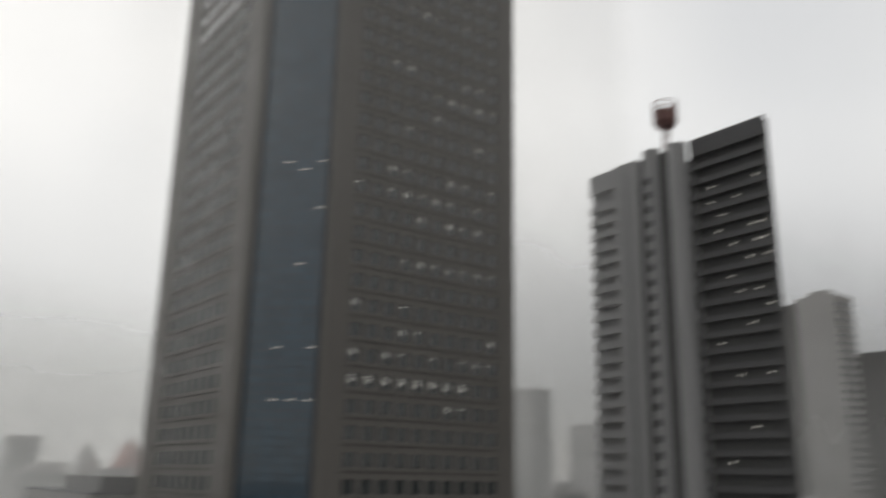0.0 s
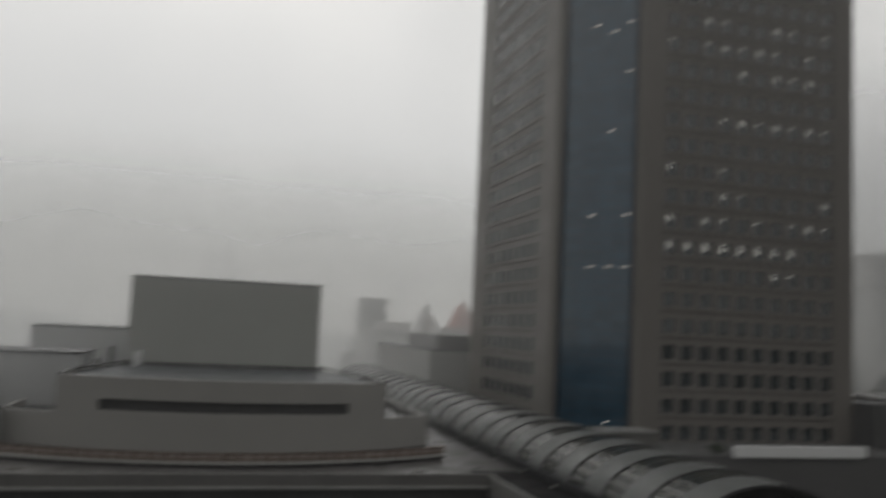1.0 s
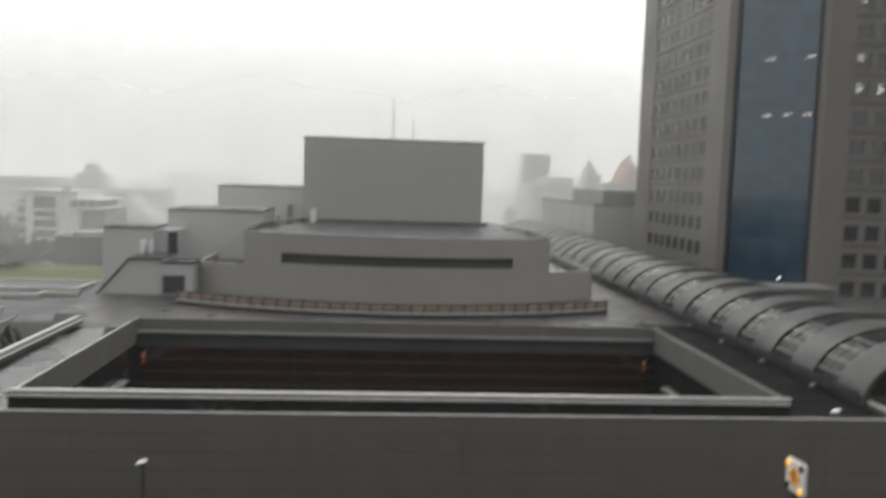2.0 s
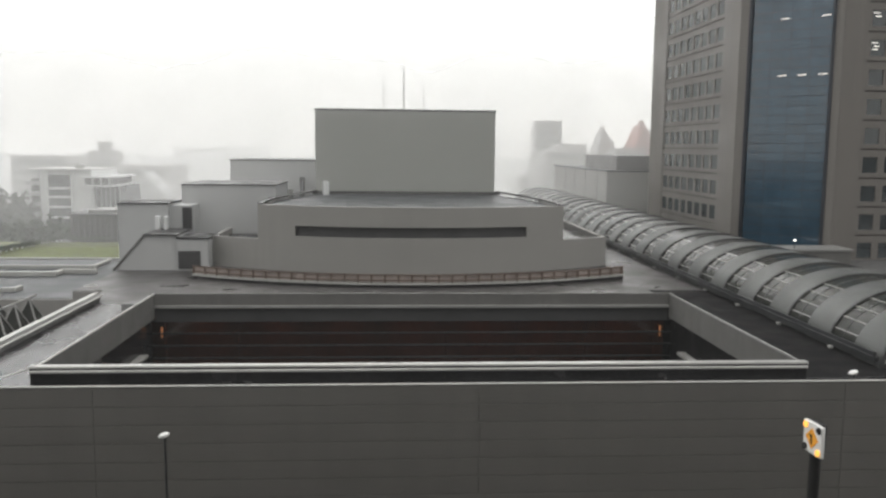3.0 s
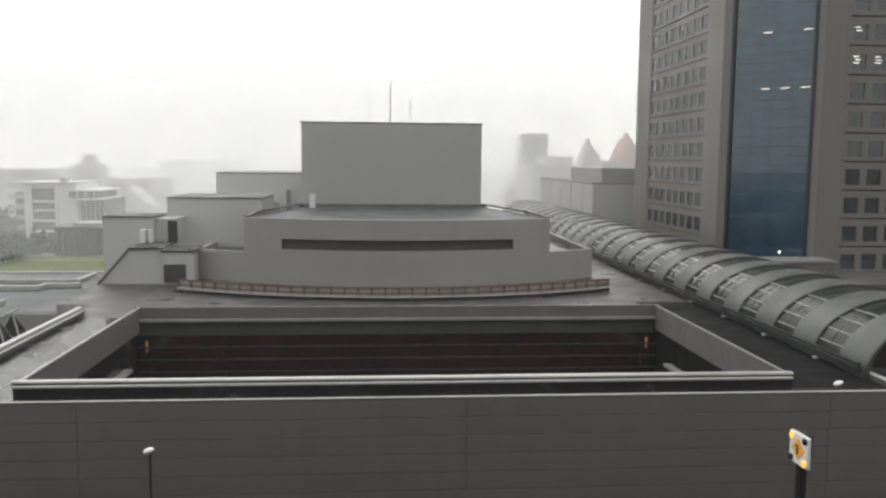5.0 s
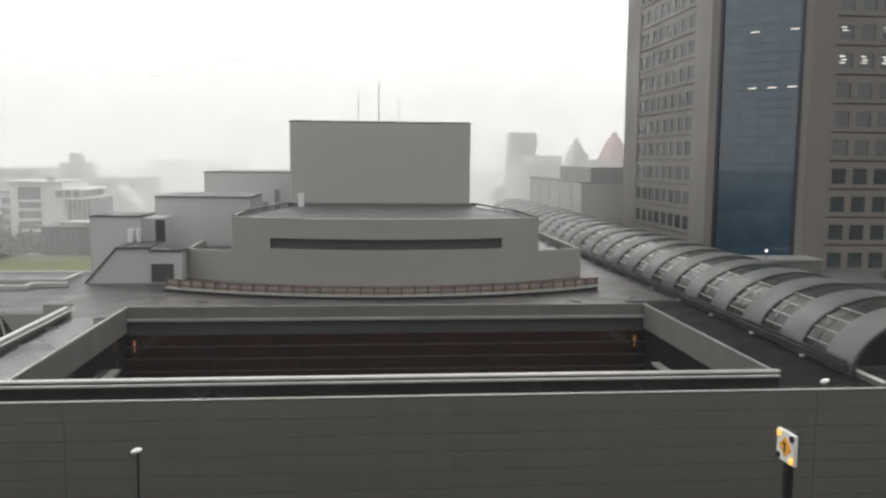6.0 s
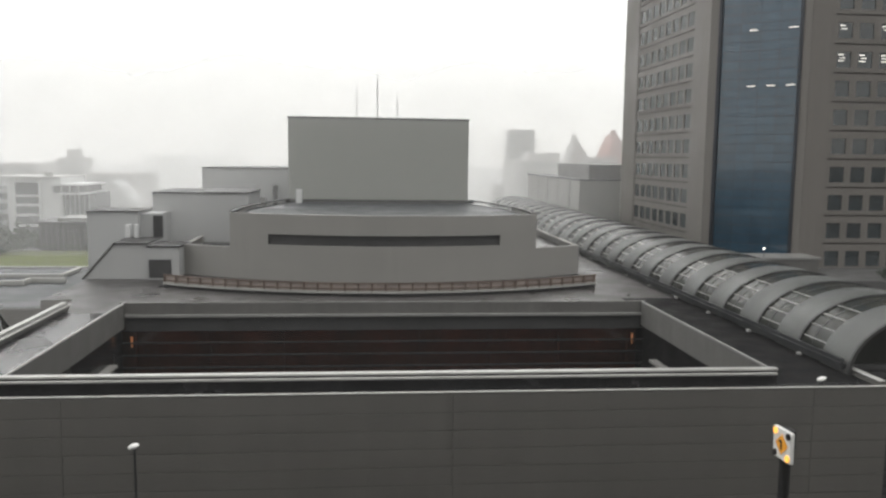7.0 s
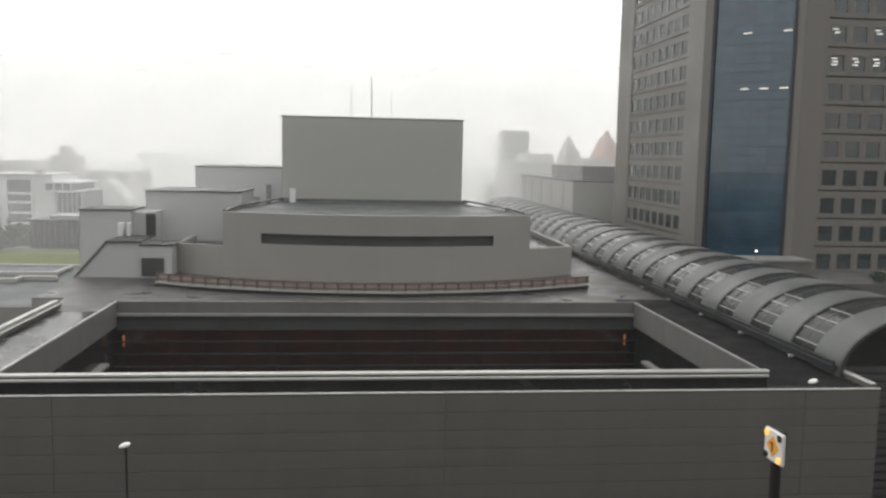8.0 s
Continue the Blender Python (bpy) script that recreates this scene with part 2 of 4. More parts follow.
def prism(bm, outline, z0, z1):
    """A solid on a plan outline (anticlockwise seen from above)."""
    a = [bm.verts.new((x, y, z0)) for x, y in outline]
    b = [bm.verts.new((x, y, z1)) for x, y in outline]
    n = len(outline)
    bm.faces.new(list(reversed(a)))
    bm.faces.new(b)
    for i in range(n):
        j = (i + 1) % n
        bm.faces.new((a[i], a[j], b[j], b[i]))


def tube(bm, p0, p1, r0, r1=None, n=10):
    """A round bar from p0 to p1."""
    r1 = r0 if r1 is None else r1
    p0, p1 = Vector(p0), Vector(p1)
    q = (p1 - p0).to_track_quat('Z', 'Y')
    rings = []
    for p, r in ((p0, r0), (p1, r1)):
        rings.append([bm.verts.new(p + q @ Vector((r * math.cos(2 * math.pi * i / n), r * math.sin(2 * math.pi * i / n), 0))) for i in range(n)])
    bm.faces.new(list(reversed(rings[0])))
    bm.faces.new(rings[1])
    for i in range(n):
        j = (i + 1) % n
        bm.faces.new((rings[0][i], rings[0][j], rings[1][j], rings[1][i]))


def mesh_of(bm, name, mat, bevel=0.0):
    if bevel:
        bmesh.ops.bevel(bm, geom=list(bm.edges), offset=bevel, segments=1, affect='EDGES', clamp_overlap=True)
    me = bpy.data.meshes.new(name)
    bm.normal_update()
    bm.to_mesh(me)
    bm.free()
    for one in (mat if isinstance(mat, (list, tuple)) else [mat]):
        me.materials.append(one)
    return me


def thing(name, at, label, category, group="", kind=""):
    e = new(name)
    e.empty_display_size = 0.5
    e.location = at
    return tagged(e, label, category, group, kind)


def hang(ob, parent):
    ob.parent = parent
    p = parent
    m = p.matrix_basis.copy() if p.parent is None else p.parent.matrix_basis @ p.matrix_parent_inverse @ p.matrix_basis
    ob.matrix_parent_inverse = m.inverted()
    return ob


def part(name, bm, mat, parent, label="", bevel=0.0):
    """Links a bmesh in world coordinates as one mesh under a thing or a part."""
    ob = new(name, mesh_of(bm, name, mat, bevel))
    hang(ob, parent)
    return tagged(ob, label)


def boxpart(name, b, mat, parent, label="", bevel=0.0):
    bm = bmesh.new()
    box(bm, *b)
    return part(name, bm, mat, parent, label, bevel)


def piece(name, me, m, parent):
    """An object of its own on a shared mesh, placed by m in the world."""
    ob = new(name, me)
    hang(ob, parent)
    ob.matrix_basis = m
    return ob


def unit_mesh(name, mat, x0, x1, y0, y1, z0, z1, bevel=0.0):
    bm = bmesh.new()
    box(bm, x0, x1, y0, y1, z0, z1)
    return mesh_of(bm, name, mat, bevel)


def solo(name, bm, mat, label, category, kind="", bevel=0.0):
    ob = new(name, mesh_of(bm, name, mat, bevel))
    return tagged(ob, label, category, kind=kind)

# ---- ground and streets ----
bm = bmesh.new()
bmesh.ops.create_grid(bm, x_segments=24, y_segments=24, size=2400)
solo("ground", bm, M_GROUND, "grey wet city ground reaching the misty horizon", "ground", "structure")
bm = bmesh.new()
box(bm, -300, 300, 8, 37, 0.02, 0.06)
solo("road", bm, M_ASPHALT, "wet dark asphalt street below the theatre", "road", "structure")

# ---- theatre building: front block with sunken court ----
XL, XR, YF = -70.0, 28.85, 42.2
theatre = thing("theatre_building", (2.1, 60, 0), "grey concrete theatre with a sunken roof court and stage tower", "building")
RX0, RX1, RY0, RY1, RZ = -18.4, 22.65, 43.95, 65.5, 16.9
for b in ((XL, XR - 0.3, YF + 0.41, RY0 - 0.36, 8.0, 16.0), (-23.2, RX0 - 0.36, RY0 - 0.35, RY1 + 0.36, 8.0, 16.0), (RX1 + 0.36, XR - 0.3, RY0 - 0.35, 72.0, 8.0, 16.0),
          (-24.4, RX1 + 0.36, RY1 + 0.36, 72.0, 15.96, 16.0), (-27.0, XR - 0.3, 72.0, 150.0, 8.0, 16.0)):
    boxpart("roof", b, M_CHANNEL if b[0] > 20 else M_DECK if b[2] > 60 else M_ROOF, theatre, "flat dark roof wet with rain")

bm = bmesh.new()
box(bm, XL, XR, YF + 0.06, YF + 0.40, 0, 16.15)
box(bm, XR - 0.28, XR, YF + 0.42, 150, 0, 16.3)
part("wall", bm, M_PANEL, theatre)
bm = bmesh.new()
box(bm, XL, XR + 0.02, YF - 0.03, YF + 0.14, 16.15, 16.205)
part("coping", bm, M_COPING, theatre, "thin metal parapet coping", bevel=0.015)
boxpart("coping", (XR - 0.36, XR + 0.04, YF + 0.46, 46.5, 16.3, 16.38), M_COPING, theatre, "thin metal parapet coping", bevel=0.03)
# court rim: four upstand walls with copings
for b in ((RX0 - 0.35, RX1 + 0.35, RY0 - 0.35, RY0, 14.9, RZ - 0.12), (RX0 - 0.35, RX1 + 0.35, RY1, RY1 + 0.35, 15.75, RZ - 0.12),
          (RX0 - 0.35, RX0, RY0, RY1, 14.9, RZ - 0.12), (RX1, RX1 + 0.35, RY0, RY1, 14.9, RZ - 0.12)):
    # front wall takes the roofing colour, darkened for its wet and shaded face
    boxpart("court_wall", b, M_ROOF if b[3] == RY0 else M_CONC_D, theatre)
for b, m in (((RX0 - 0.42, RX1 + 0.42, RY0 - 0.42, RY0 + 0.02, RZ - 0.12, RZ), M_COPING), ((RX0 - 0.3, RX1 + 0.3, RY0 - 0.62, RY0 - 0.43, RZ - 0.32, RZ - 0.2), M_COPING),
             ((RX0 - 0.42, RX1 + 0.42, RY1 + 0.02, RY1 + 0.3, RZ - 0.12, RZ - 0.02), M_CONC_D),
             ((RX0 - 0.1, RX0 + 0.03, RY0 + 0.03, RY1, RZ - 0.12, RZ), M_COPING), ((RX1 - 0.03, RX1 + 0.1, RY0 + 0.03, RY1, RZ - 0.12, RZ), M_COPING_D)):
    boxpart("coping", b, m, theatre, "light metal coping of the court rim", bevel=0.02)
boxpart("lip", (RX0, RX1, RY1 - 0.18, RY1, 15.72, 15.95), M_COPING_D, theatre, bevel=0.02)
# the court below: glazed foyer walls
boxpart("court_floor", (RX0, RX1, RY0, RY1 + 3, 7.5, 8.0), M_ROOF, theatre)
boxpart("foyer_wall", (RX0 - 2, RX1 + 2, RY1 + 2.9, RY1 + 3.15, 8.0, 15.7), M_WOOD, theatre, "warm brown timber foyer wall")
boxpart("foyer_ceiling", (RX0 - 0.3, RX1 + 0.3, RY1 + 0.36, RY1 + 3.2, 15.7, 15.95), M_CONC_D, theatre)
for x0, x1 in ((RX0 - 1.4, RX0 - 1.2), (RX1 + 1.2, RX1 + 1.4)):
    boxpart("court_glazing", (x0, x1, RY0, RY1 + 2.8, 8.0, 14.9), M_LOUVRE, theatre)
boxpart("court_ledge", (RX0 - 1.2, RX0 + 0.25, 47, 62.5, 12.55, 12.75), M_CONC, theatre, "pale ledge along the court")
boxpart("court_ledge", (RX1 - 0.25, RX1 + 1.2, 47, 62.5, 12.55, 12.75), M_CONC, theatre, "pale ledge along the court")

# ---- auditorium: curved tiers ----
ACX, ACY, AR = 2.2, 79.8, 36.7


def arc_y(x, off=0.0):
    r = AR - off
    return ACY + off + r - math.sqrt(r * r - (x - ACX) ** 2)


def arc_wall(bm, x0, x1, z0, z1, off, thick, n=36):
    pts = [x0 + (x1 - x0) * i / n for i in range(n + 1)]
    front = [(x, arc_y(x) + off) for x in pts]
    back = [(x, arc_y(x) + off + thick) for x in reversed(pts)]
    prism(bm, front + back, z0, z1)


bm = bmesh.new()
arc_wall(bm, -18.3, 22.7, 16.0, 19.3, 0.0, 0.5)
for x in (-18.3, 22.2):
    box(bm, x, x + 0.5, arc_y(x) + 0.6, 108, 16.0, 19.25)
part("lower_tier_wall", bm, M_CONC, theatre, "curved grey concrete auditorium wall")
bm = bmesh.new()
arc_wall(bm, -13.1, 17.5, 16.0, 19.7, -0.02, 0.6)
arc_wall(bm, -13.1, -9.25, 19.7, 20.75, -0.02, 0.6, 8)
arc_wall(bm, 13.5, 17.5, 19.7, 20.75, -0.02, 0.6, 8)
arc_wall(bm, -13.1, 17.5, 20.75, 22.7, -0.02, 0.6)
for x in (-13.1, 17.0):
    prism(bm, [(x, arc_y(x) + 0.6), (x + 0.5, arc_y(x) + 0.6), (x + 0.5, 95), (x, 95)], 16.0, 22.68)
part("upper_tier_wall", bm, M_CONC, theatre, "curved grey concrete auditorium wall")
bm = bmesh.new()
arc_wall(bm, -9.3, 13.55, 19.65, 20.8, 0.35, 0.2)
part("slot_window", bm, M_LOUVRE, theatre, "long dark recessed window slot")
bm = bmesh.new()
prism(bm, [(-12.6, 84.2), (2.2, 80.5), (17.0, 84.2), (17.0, 95), (13.7, 108.9), (-9.5, 108.9), (-12.6, 95)], 21.9, 22.35)
part("upper_roof", bm, M_ROOF_L, theatre, "grey roof glazed with rain")
bm = bmesh.new()
prism(bm, [(-17.8, 87.5), (-13.1, 84.6), (-13.1, 108), (-17.8, 108)], 18.2, 18.6)
part("lower_roof", bm, M_ROOF, theatre)
bm = bmesh.new()
prism(bm, [(17.5, 84.6), (22.2, 87.0), (22.2, 108), (17.5, 108)], 18.2, 18.6)
part("lower_roof", bm, M_ROOF, theatre)
for pts in ([(-13.15, 83.6), (-12.6, 83.6), (-12.6, 92), (-9.3, 108.9), (-10.0, 108.9), (-13.15, 92)],
            [(17.55, 83.6), (17.55, 92), (14.4, 108.9), (13.7, 108.9), (17.0, 92), (17.0, 83.6)]):
    bm = bmesh.new()
    prism(bm, pts, 22.7, 22.85)
    part("coping", bm, M_DARK, theatre, "dark roof edge")
boxpart("coping", (-10.0, 14.4, 108.6, 108.95, 22.35, 22.75), M_DARK, theatre, "dark roof edge")

# terrace at the foot of the curved wall: dark slab, pale edge, railing with infill panels
TCX, TCY, TCR, TX_0, TX_1 = 2.2, 73.15, 41.0, -18.6, 22.6


def terrace_y(x, off=0.0):
    r = TCR - off
    return TCY + off + TCR - off - math.sqrt(r * r - (x - TCX) ** 2)


def terrace_arc(bm, z0, z1, off, thick, x0=TX_0, x1=TX_1, n=40):
    xs = [x0 + (x1 - x0) * i / n for i in range(n + 1)]
    prism(bm, [(x, terrace_y(x, off)) for x in xs] + [(x, terrace_y(x, off + thick)) for x in reversed(xs)], z0, z1)


# slab coloured dark to paint the shade below the overhanging edge
bm = bmesh.new()
terrace_arc(bm, 16.0, 16.26, 0.35, 6.2)
terrace = part("terrace", bm, M_DARK, theatre, "curved terrace slab coloured dark for the shade under its edge")
bm = bmesh.new()
terrace_arc(bm, 16.27, 16.46, 0.0, 0.5)
part("terrace_edge", bm, M_COPING, terrace, "pale curved terrace edge", bevel=0.02)
bm = bmesh.new()
terrace_arc(bm, 16.6, 16.72, 0.12, 0.1)
terrace_arc(bm, 17.1, 17.22, 0.12, 0.12)
part("rail", bm, M_RIB, terrace, "brown handrail")
bm = bmesh.new()
terrace_arc(bm, 16.47, 17.1, 0.3, 0.05)
part("infill_panel", bm, M_CANOPY, terrace, "pinkish brown infill panels")
for x in (TX_0, TX_1 - 0.3):
    boxpart("end_edge", (x, x + 0.3, terrace_y(x, 0.6) + 0.4, terrace_y(x) + 5.5, 16.27, 16.42), M_RIB, terrace)

# stage tower
bm = bmesh.new()
box(bm, -9.7, 13.65, 109.0, 128.0, 16.0, 33.1)
fly = part("stage_tower", bm, M_FLY, theatre, "plain grey-green windowless stage tower", bevel=0.05)
boxpart("parapet", (-9.78, 13.73, 108.92, 109.3, 33.1, 33.32), M_LOUVRE, fly)
boxpart("parapet", (-9.78, -9.4, 109.3, 128.0, 33.1, 33.32), M_LOUVRE, fly)
boxpart("parapet", (13.35, 13.73, 109.3, 128.0, 33.1, 33.32), M_LOUVRE, fly)
for x, y, zt, r in ((-0.95, 112, 37.4, 0.06), (1.75, 112, 38.6, 0.085), (4.4, 112, 36.4, 0.06)):
    mast = thing("antenna_mast", (x, y, 33.0), "thin grey antenna mast on the stage tower roof", "antenna", "antennas on the stage tower")
    bm = bmesh.new()
    tube(bm, (x, y, 33.1), (x, y, zt), r, r * 0.6, 6)
    part("pole", bm, M_COPING_D, mast)
    bm = bmesh.new()
    tube(bm, (x - 0.25, y, zt - 1.0), (x + 0.25, y, zt - 1.0), 0.03, n=5)
    part("crossbar", bm, M_COPING_D, mast)
boxpart("vent_pipe", (-8.5, -7.8, 106.3, 106.9, 22.0, 24.1), M_WHITE, theatre, "white vent stack")

# ---- boxes beside the auditorium ----
sideblock = thing("plant_room_block", (-18, 97, 0), "pale grey windowless roof block", "building")
boxpart("wall", (-23.3, -12.9, 95, 106, 16, 24.0), M_PALE, sideblock)
boxpart("roof_edge", (-23.4, -12.8, 94.9, 106.1, 24.0, 24.14), M_LOUVRE, sideblock)
backblock = thing("rear_block", (-17, 125, 0), "grey rear roof block with rounded top edge", "building")
boxpart("wall", (-22.6, -10.6, 120, 134, 16, 26.4), M_PALE, backblock)
boxpart("roof_edge", (-22.7, -10.5, 119.9, 134.1, 26.4, 26.56), M_LOUVRE, backblock)
boxpart("roof_duct", (-15.8, -13.7, 118.6, 119.88, 16.0, 22.4), M_CONC_D, backblock, "grey duct housing")
bm = bmesh.new()
tube(bm, (-12.45, 119.4, 16.0), (-12.45, 119.4, 24.1), 0.35, n=12)
part("vent_pipe", bm, M_LOUVRE, backblock, "dark vertical vent pipe")
stairhouse = thing("stair_house", (-24, 88, 16), "pale concrete stair house with sloping side wall", "building")
bm = bmesh.new()
prism(bm, [(-28.8, 90), (-23.6, 90), (-23.6, 96), (-28.8, 96)], 13, 22.2)
part("upper_wall", bm, M_PALE, stairhouse)
boxpart("roof_edge", (-28.9, -23.5, 89.9, 96.1, 22.2, 22.32), M_LOUVRE, stairhouse)
boxpart("side_bay", (-23.6, -21.4, 91, 96, 16, 22.0), M_PALE, stairhouse)
boxpart("louvre", (-22.3, -21.3, 90.9, 91.0, 18.9, 21.8), M_LOUVRE, stairhouse)
bm = bmesh.new()
v = [bm.verts.new(p) for p in ((-27.4, 84, 16), (-21.1, 84, 16), (-21.1, 84, 19.5), (-24.3, 84, 19.5), (-27.4, 90, 16), (-21.1, 90, 16), (-21.1, 90, 19.5), (-24.3, 90, 19.5))]
for f in ((0, 1, 2, 3), (7, 6, 5, 4), (0, 3, 7, 4), (3, 2, 6, 7), (1, 5, 6, 2), (0, 4, 5, 1)):
    bm.faces.new([v[i] for i in f])
part("sloping_wall", bm, M_PALE, stairhouse, "blue-grey sloping stair enclosure")
boxpart("roof_slab", (-24.5, -21.1, 83.8, 90, 19.5, 19.62), M_DARK, stairhouse)
boxpart("door_bay", (-21.1, -18.1, 83.6, 88, 16, 19.2), M_PALE, stairhouse)
boxpart("door_bay_roof", (-21.2, -18.0, 83.5, 88, 19.2, 19.35), M_DARK, stairhouse)
for x0, x1 in ((-24.6, -24.1), (-23.7, -23.4)):
    boxpart("vent", (x0, x1, 88.6, 89.4, 19.6, 21.0), M_WHITE, stairhouse, "white roof vent", bevel=0.05)
boxpart("door", (-21.0, -18.85, 83.5, 83.58, 16.2, 18.0), M_LOUVRE, stairhouse, "dark grey roller door")

bm = bmesh.new()
tube(bm, (-27.5, 83.95, 16.0), (-24.35, 83.95, 19.6), 0.12, n=6)
part("slope_coping", bm, M_CONC_D, stairhouse, "grey coping on the slope")

# ---- low roof with garden ----
lowroof = thing("garden_roof", (-45, 100, 0), "lower pale roof deck with lawn and white kerbs", "building")
boxpart("deck", (-75, -27.02, 72.2, 112, 0, 15.3), M_ROOF_L, lowroof)
boxpart("deck", (-45.5, -27.02, 112, 150, 0, 15.3), M_ROOF_L, lowroof)
boxpart("yard_wall", (-75, -27.02, 71.9, 72.2, 0, 15.25), M_CONC, lowroof)
boxpart("yard_side_wall", (-24.4, -23.66, 65.9, 71.95, 13, 15.95), M_CONC, lowroof)
boxpart("yard_wall", (-27.01, -24.41, 71.88, 71.98, 8, 15.95), M_CONC, lowroof)
boxpart("yard_floor", (-75, -23.66, YF + 0.45, 71.9, 0, 13.0), M_ROOF, lowroof)
boxpart("lawn", (-70, -29.5, 97.6, 113.8, 15.3, 15.42), M_GRASS, lowroof, "wet yellow-green lawn")
for b in ((-75, -33.2, 84.4, 84.8, 15.3, 15.78), (-33.6, -33.2, 84.8, 86.2, 15.3, 15.78), (-33.6, -29.9, 86.2, 86.6, 15.3, 15.78),
          (-75, -31.2, 89.5, 89.9, 15.3, 15.7), (-31.6, -31.2, 89.9, 95.0, 15.3, 15.7), (-75, -30, 97.0, 97.4, 15.3, 15.5),
          (-75, -33.2, 75.2, 75.5, 15.3, 15.72), (-33.5, -33.2, 75.5, 76.8, 15.3, 15.72)):
    boxpart("kerb", b, M_COPING, lowroof, "white roof kerb", bevel=0.03)
boxpart("kerb_wall", (-23.65, -23.2, 44.5, 67.45, 13, 16.5), M_CONC_D, lowroof)
boxpart("coping", (-23.74, -23.34, 44.5, 67.5, 16.5, 16.62), M_COPING, lowroof, "white coping", bevel=0.02)
boxpart("coping", (-23.19, -23.02, 44.5, 67.5, 16.32, 16.44), M_COPING, lowroof, "white coping", bevel=0.02)
pav = thing("garden_pavilion", (-40, 117, 15.3), "dark slatted pavilion with flat roof behind the lawn", "pavilion")
boxpart("wall", (-43.0, -34.5, 114.8, 122, 15.3, 18.85), M_LOUVRE, pav)
me_slat = unit_mesh("slat", M_T2D, -0.12, 0.12, -0.1, 0.05, 0, 3.3)
for i in range(12):
    piece("slat", me_slat, Matrix.Translation((-42.7 + 0.72 * i, 114.75, 15.35)), pav)
boxpart("roof", (-43.6, -34.0, 114.2, 122.6, 18.85, 19.2), M_LOUVRE, pav)
boxpart("roof_light", (-41, -35, 116, 121, 19.2, 19.6), M_COPING_D, pav)
fence = thing("garden_fence", (-46, 108, 15.3), "low white post fence along the lawn edge", "fence")
me_fp = unit_mesh("post", M_WHITE, -0.09, 0.09, -0.09, 0.09, 0, 0.75)
for i in range(16):
    piece("post", me_fp, Matrix.Translation((-47.2 + 2.2 * i / 15, 99 + 17.5 * i / 15, 15.3)), fence)
bm = bmesh.new()
tube(bm, (-47.2, 99, 15.95), (-45.0, 116.5, 15.95), 0.05, n=6)
part("rail", bm, M_WHITE, fence)

# ---- galleria vault ----
VX, VZ, VR, VSQ = 34.1, 16.12, 5.8, 0.633
galleria = thing("galleria", (VX, 120, 0), "long barrel-vaulted arcade roof of silver sheet and glass bands", "building")
VSEG = 44


def vault_strip(bm, y0, y1, r, thick, a0=-0.05, a1=math.pi + 0.05, n=VSEG):
    rows = []
    for i in range(n + 1):
        a = a0 + (a1 - a0) * i / n
        c, s = -math.cos(a), math.sin(a)
        rows.append([bm.verts.new((VX + c * q, y, VZ + s * q * VSQ)) for y, q in ((y0, r), (y1, r), (y1, r - thick), (y0, r - thick))])
    for i in range(n):
        for k in range(4):
            j = (k + 1) % 4
            bm.faces.new((rows[i][k], rows[i][j], rows[i + 1][j], rows[i + 1][k]))
    bm.faces.new(rows[0])
    bm.faces.new(list(reversed(rows[-1])))


VPITCH, VBAND = 5.8, 2.9
PANE_A0, PANE_DA, PANE_N = radians(5), radians(12.6), 13


def vault_meshes():
    bm = bmesh.new()
    vault_strip(bm, 0, VBAND, VR, 0.32)
    vault_strip(bm, 0, 0.10, VR + 0.05, 0.06)
    band = mesh_of(bm, "roof_band", M_VAULT)
    bm = bmesh.new()
    vault_strip(bm, -0.2, -0.01, VR + 0.04, 0.2)
    seal = mesh_of(bm, "band_edge", M_DARK)
    bm = bmesh.new()
    tube(bm, (0, 0, 0), (0, VPITCH - VBAND, 0), 0.035, n=5)
    bar = mesh_of(bm, "glazing_bar", M_COPING)
    bm = bmesh.new()
    mid = (VPITCH - VBAND) / 2
    vault_strip(bm, mid - 0.03, mid + 0.03, VR - 0.06, 0.08)
    rib = mesh_of(bm, "glazing_rib", M_STEEL)
    panes = []
    for k in range(PANE_N):
        bm = bmesh.new()
        vault_strip(bm, 0, VPITCH - VBAND, VR - 0.10, 0.05, PANE_A0 + k * PANE_DA, PANE_A0 + (k + 1) * PANE_DA - 0.004, 4)
        panes.append(mesh_of(bm, "pane", M_VGLASS))
    return band, seal, bar, rib, panes


v_band, v_seal, v_bar, v_rib, v_panes = vault_meshes()
y = 45.4
for i in range(25):
    piece("roof_band", v_band, Matrix.Translation((0, y, 0)), galleria)
    piece("band_edge", v_seal, Matrix.Translation((0, y, 0)), galleria)
    piece("glazing_rib", v_rib, Matrix.Translation((0, y + VBAND, 0)), galleria)
    for k in range(PANE_N):
        if i < 16:
            piece("pane", v_panes[k], Matrix.Translation((0, y + VBAND, 0)), galleria)
        a = PANE_A0 + PANE_DA * (k + 1)
        if k < 4:
            piece("glazing_bar", v_bar, Matrix.Translation((VX - math.cos(a) * (VR - 0.08), y + VBAND, VZ + math.sin(a) * (VR - 0.08) * VSQ)), galleria)
    if i >= 16:
        bm = bmesh.new()
        vault_strip(bm, y + VBAND, y + VPITCH, VR - 0.10, 0.05)
        part("glazed_band", bm, M_VGLASS, galleria)
    y += VPITCH
VEND = y
bm = bmesh.new()
box(bm, 28.16, 28.75, 45.6, VEND, 16.31, 16.6)
box(bm, 28.02, 28.15, 45.6, VEND, 16.2, 16.9)
box(bm, 27.9, 28.01, 45.6, VEND, 16.55, 16.66)
part("gutter", bm, M_STEEL, galleria, "dark steel eaves gutter")
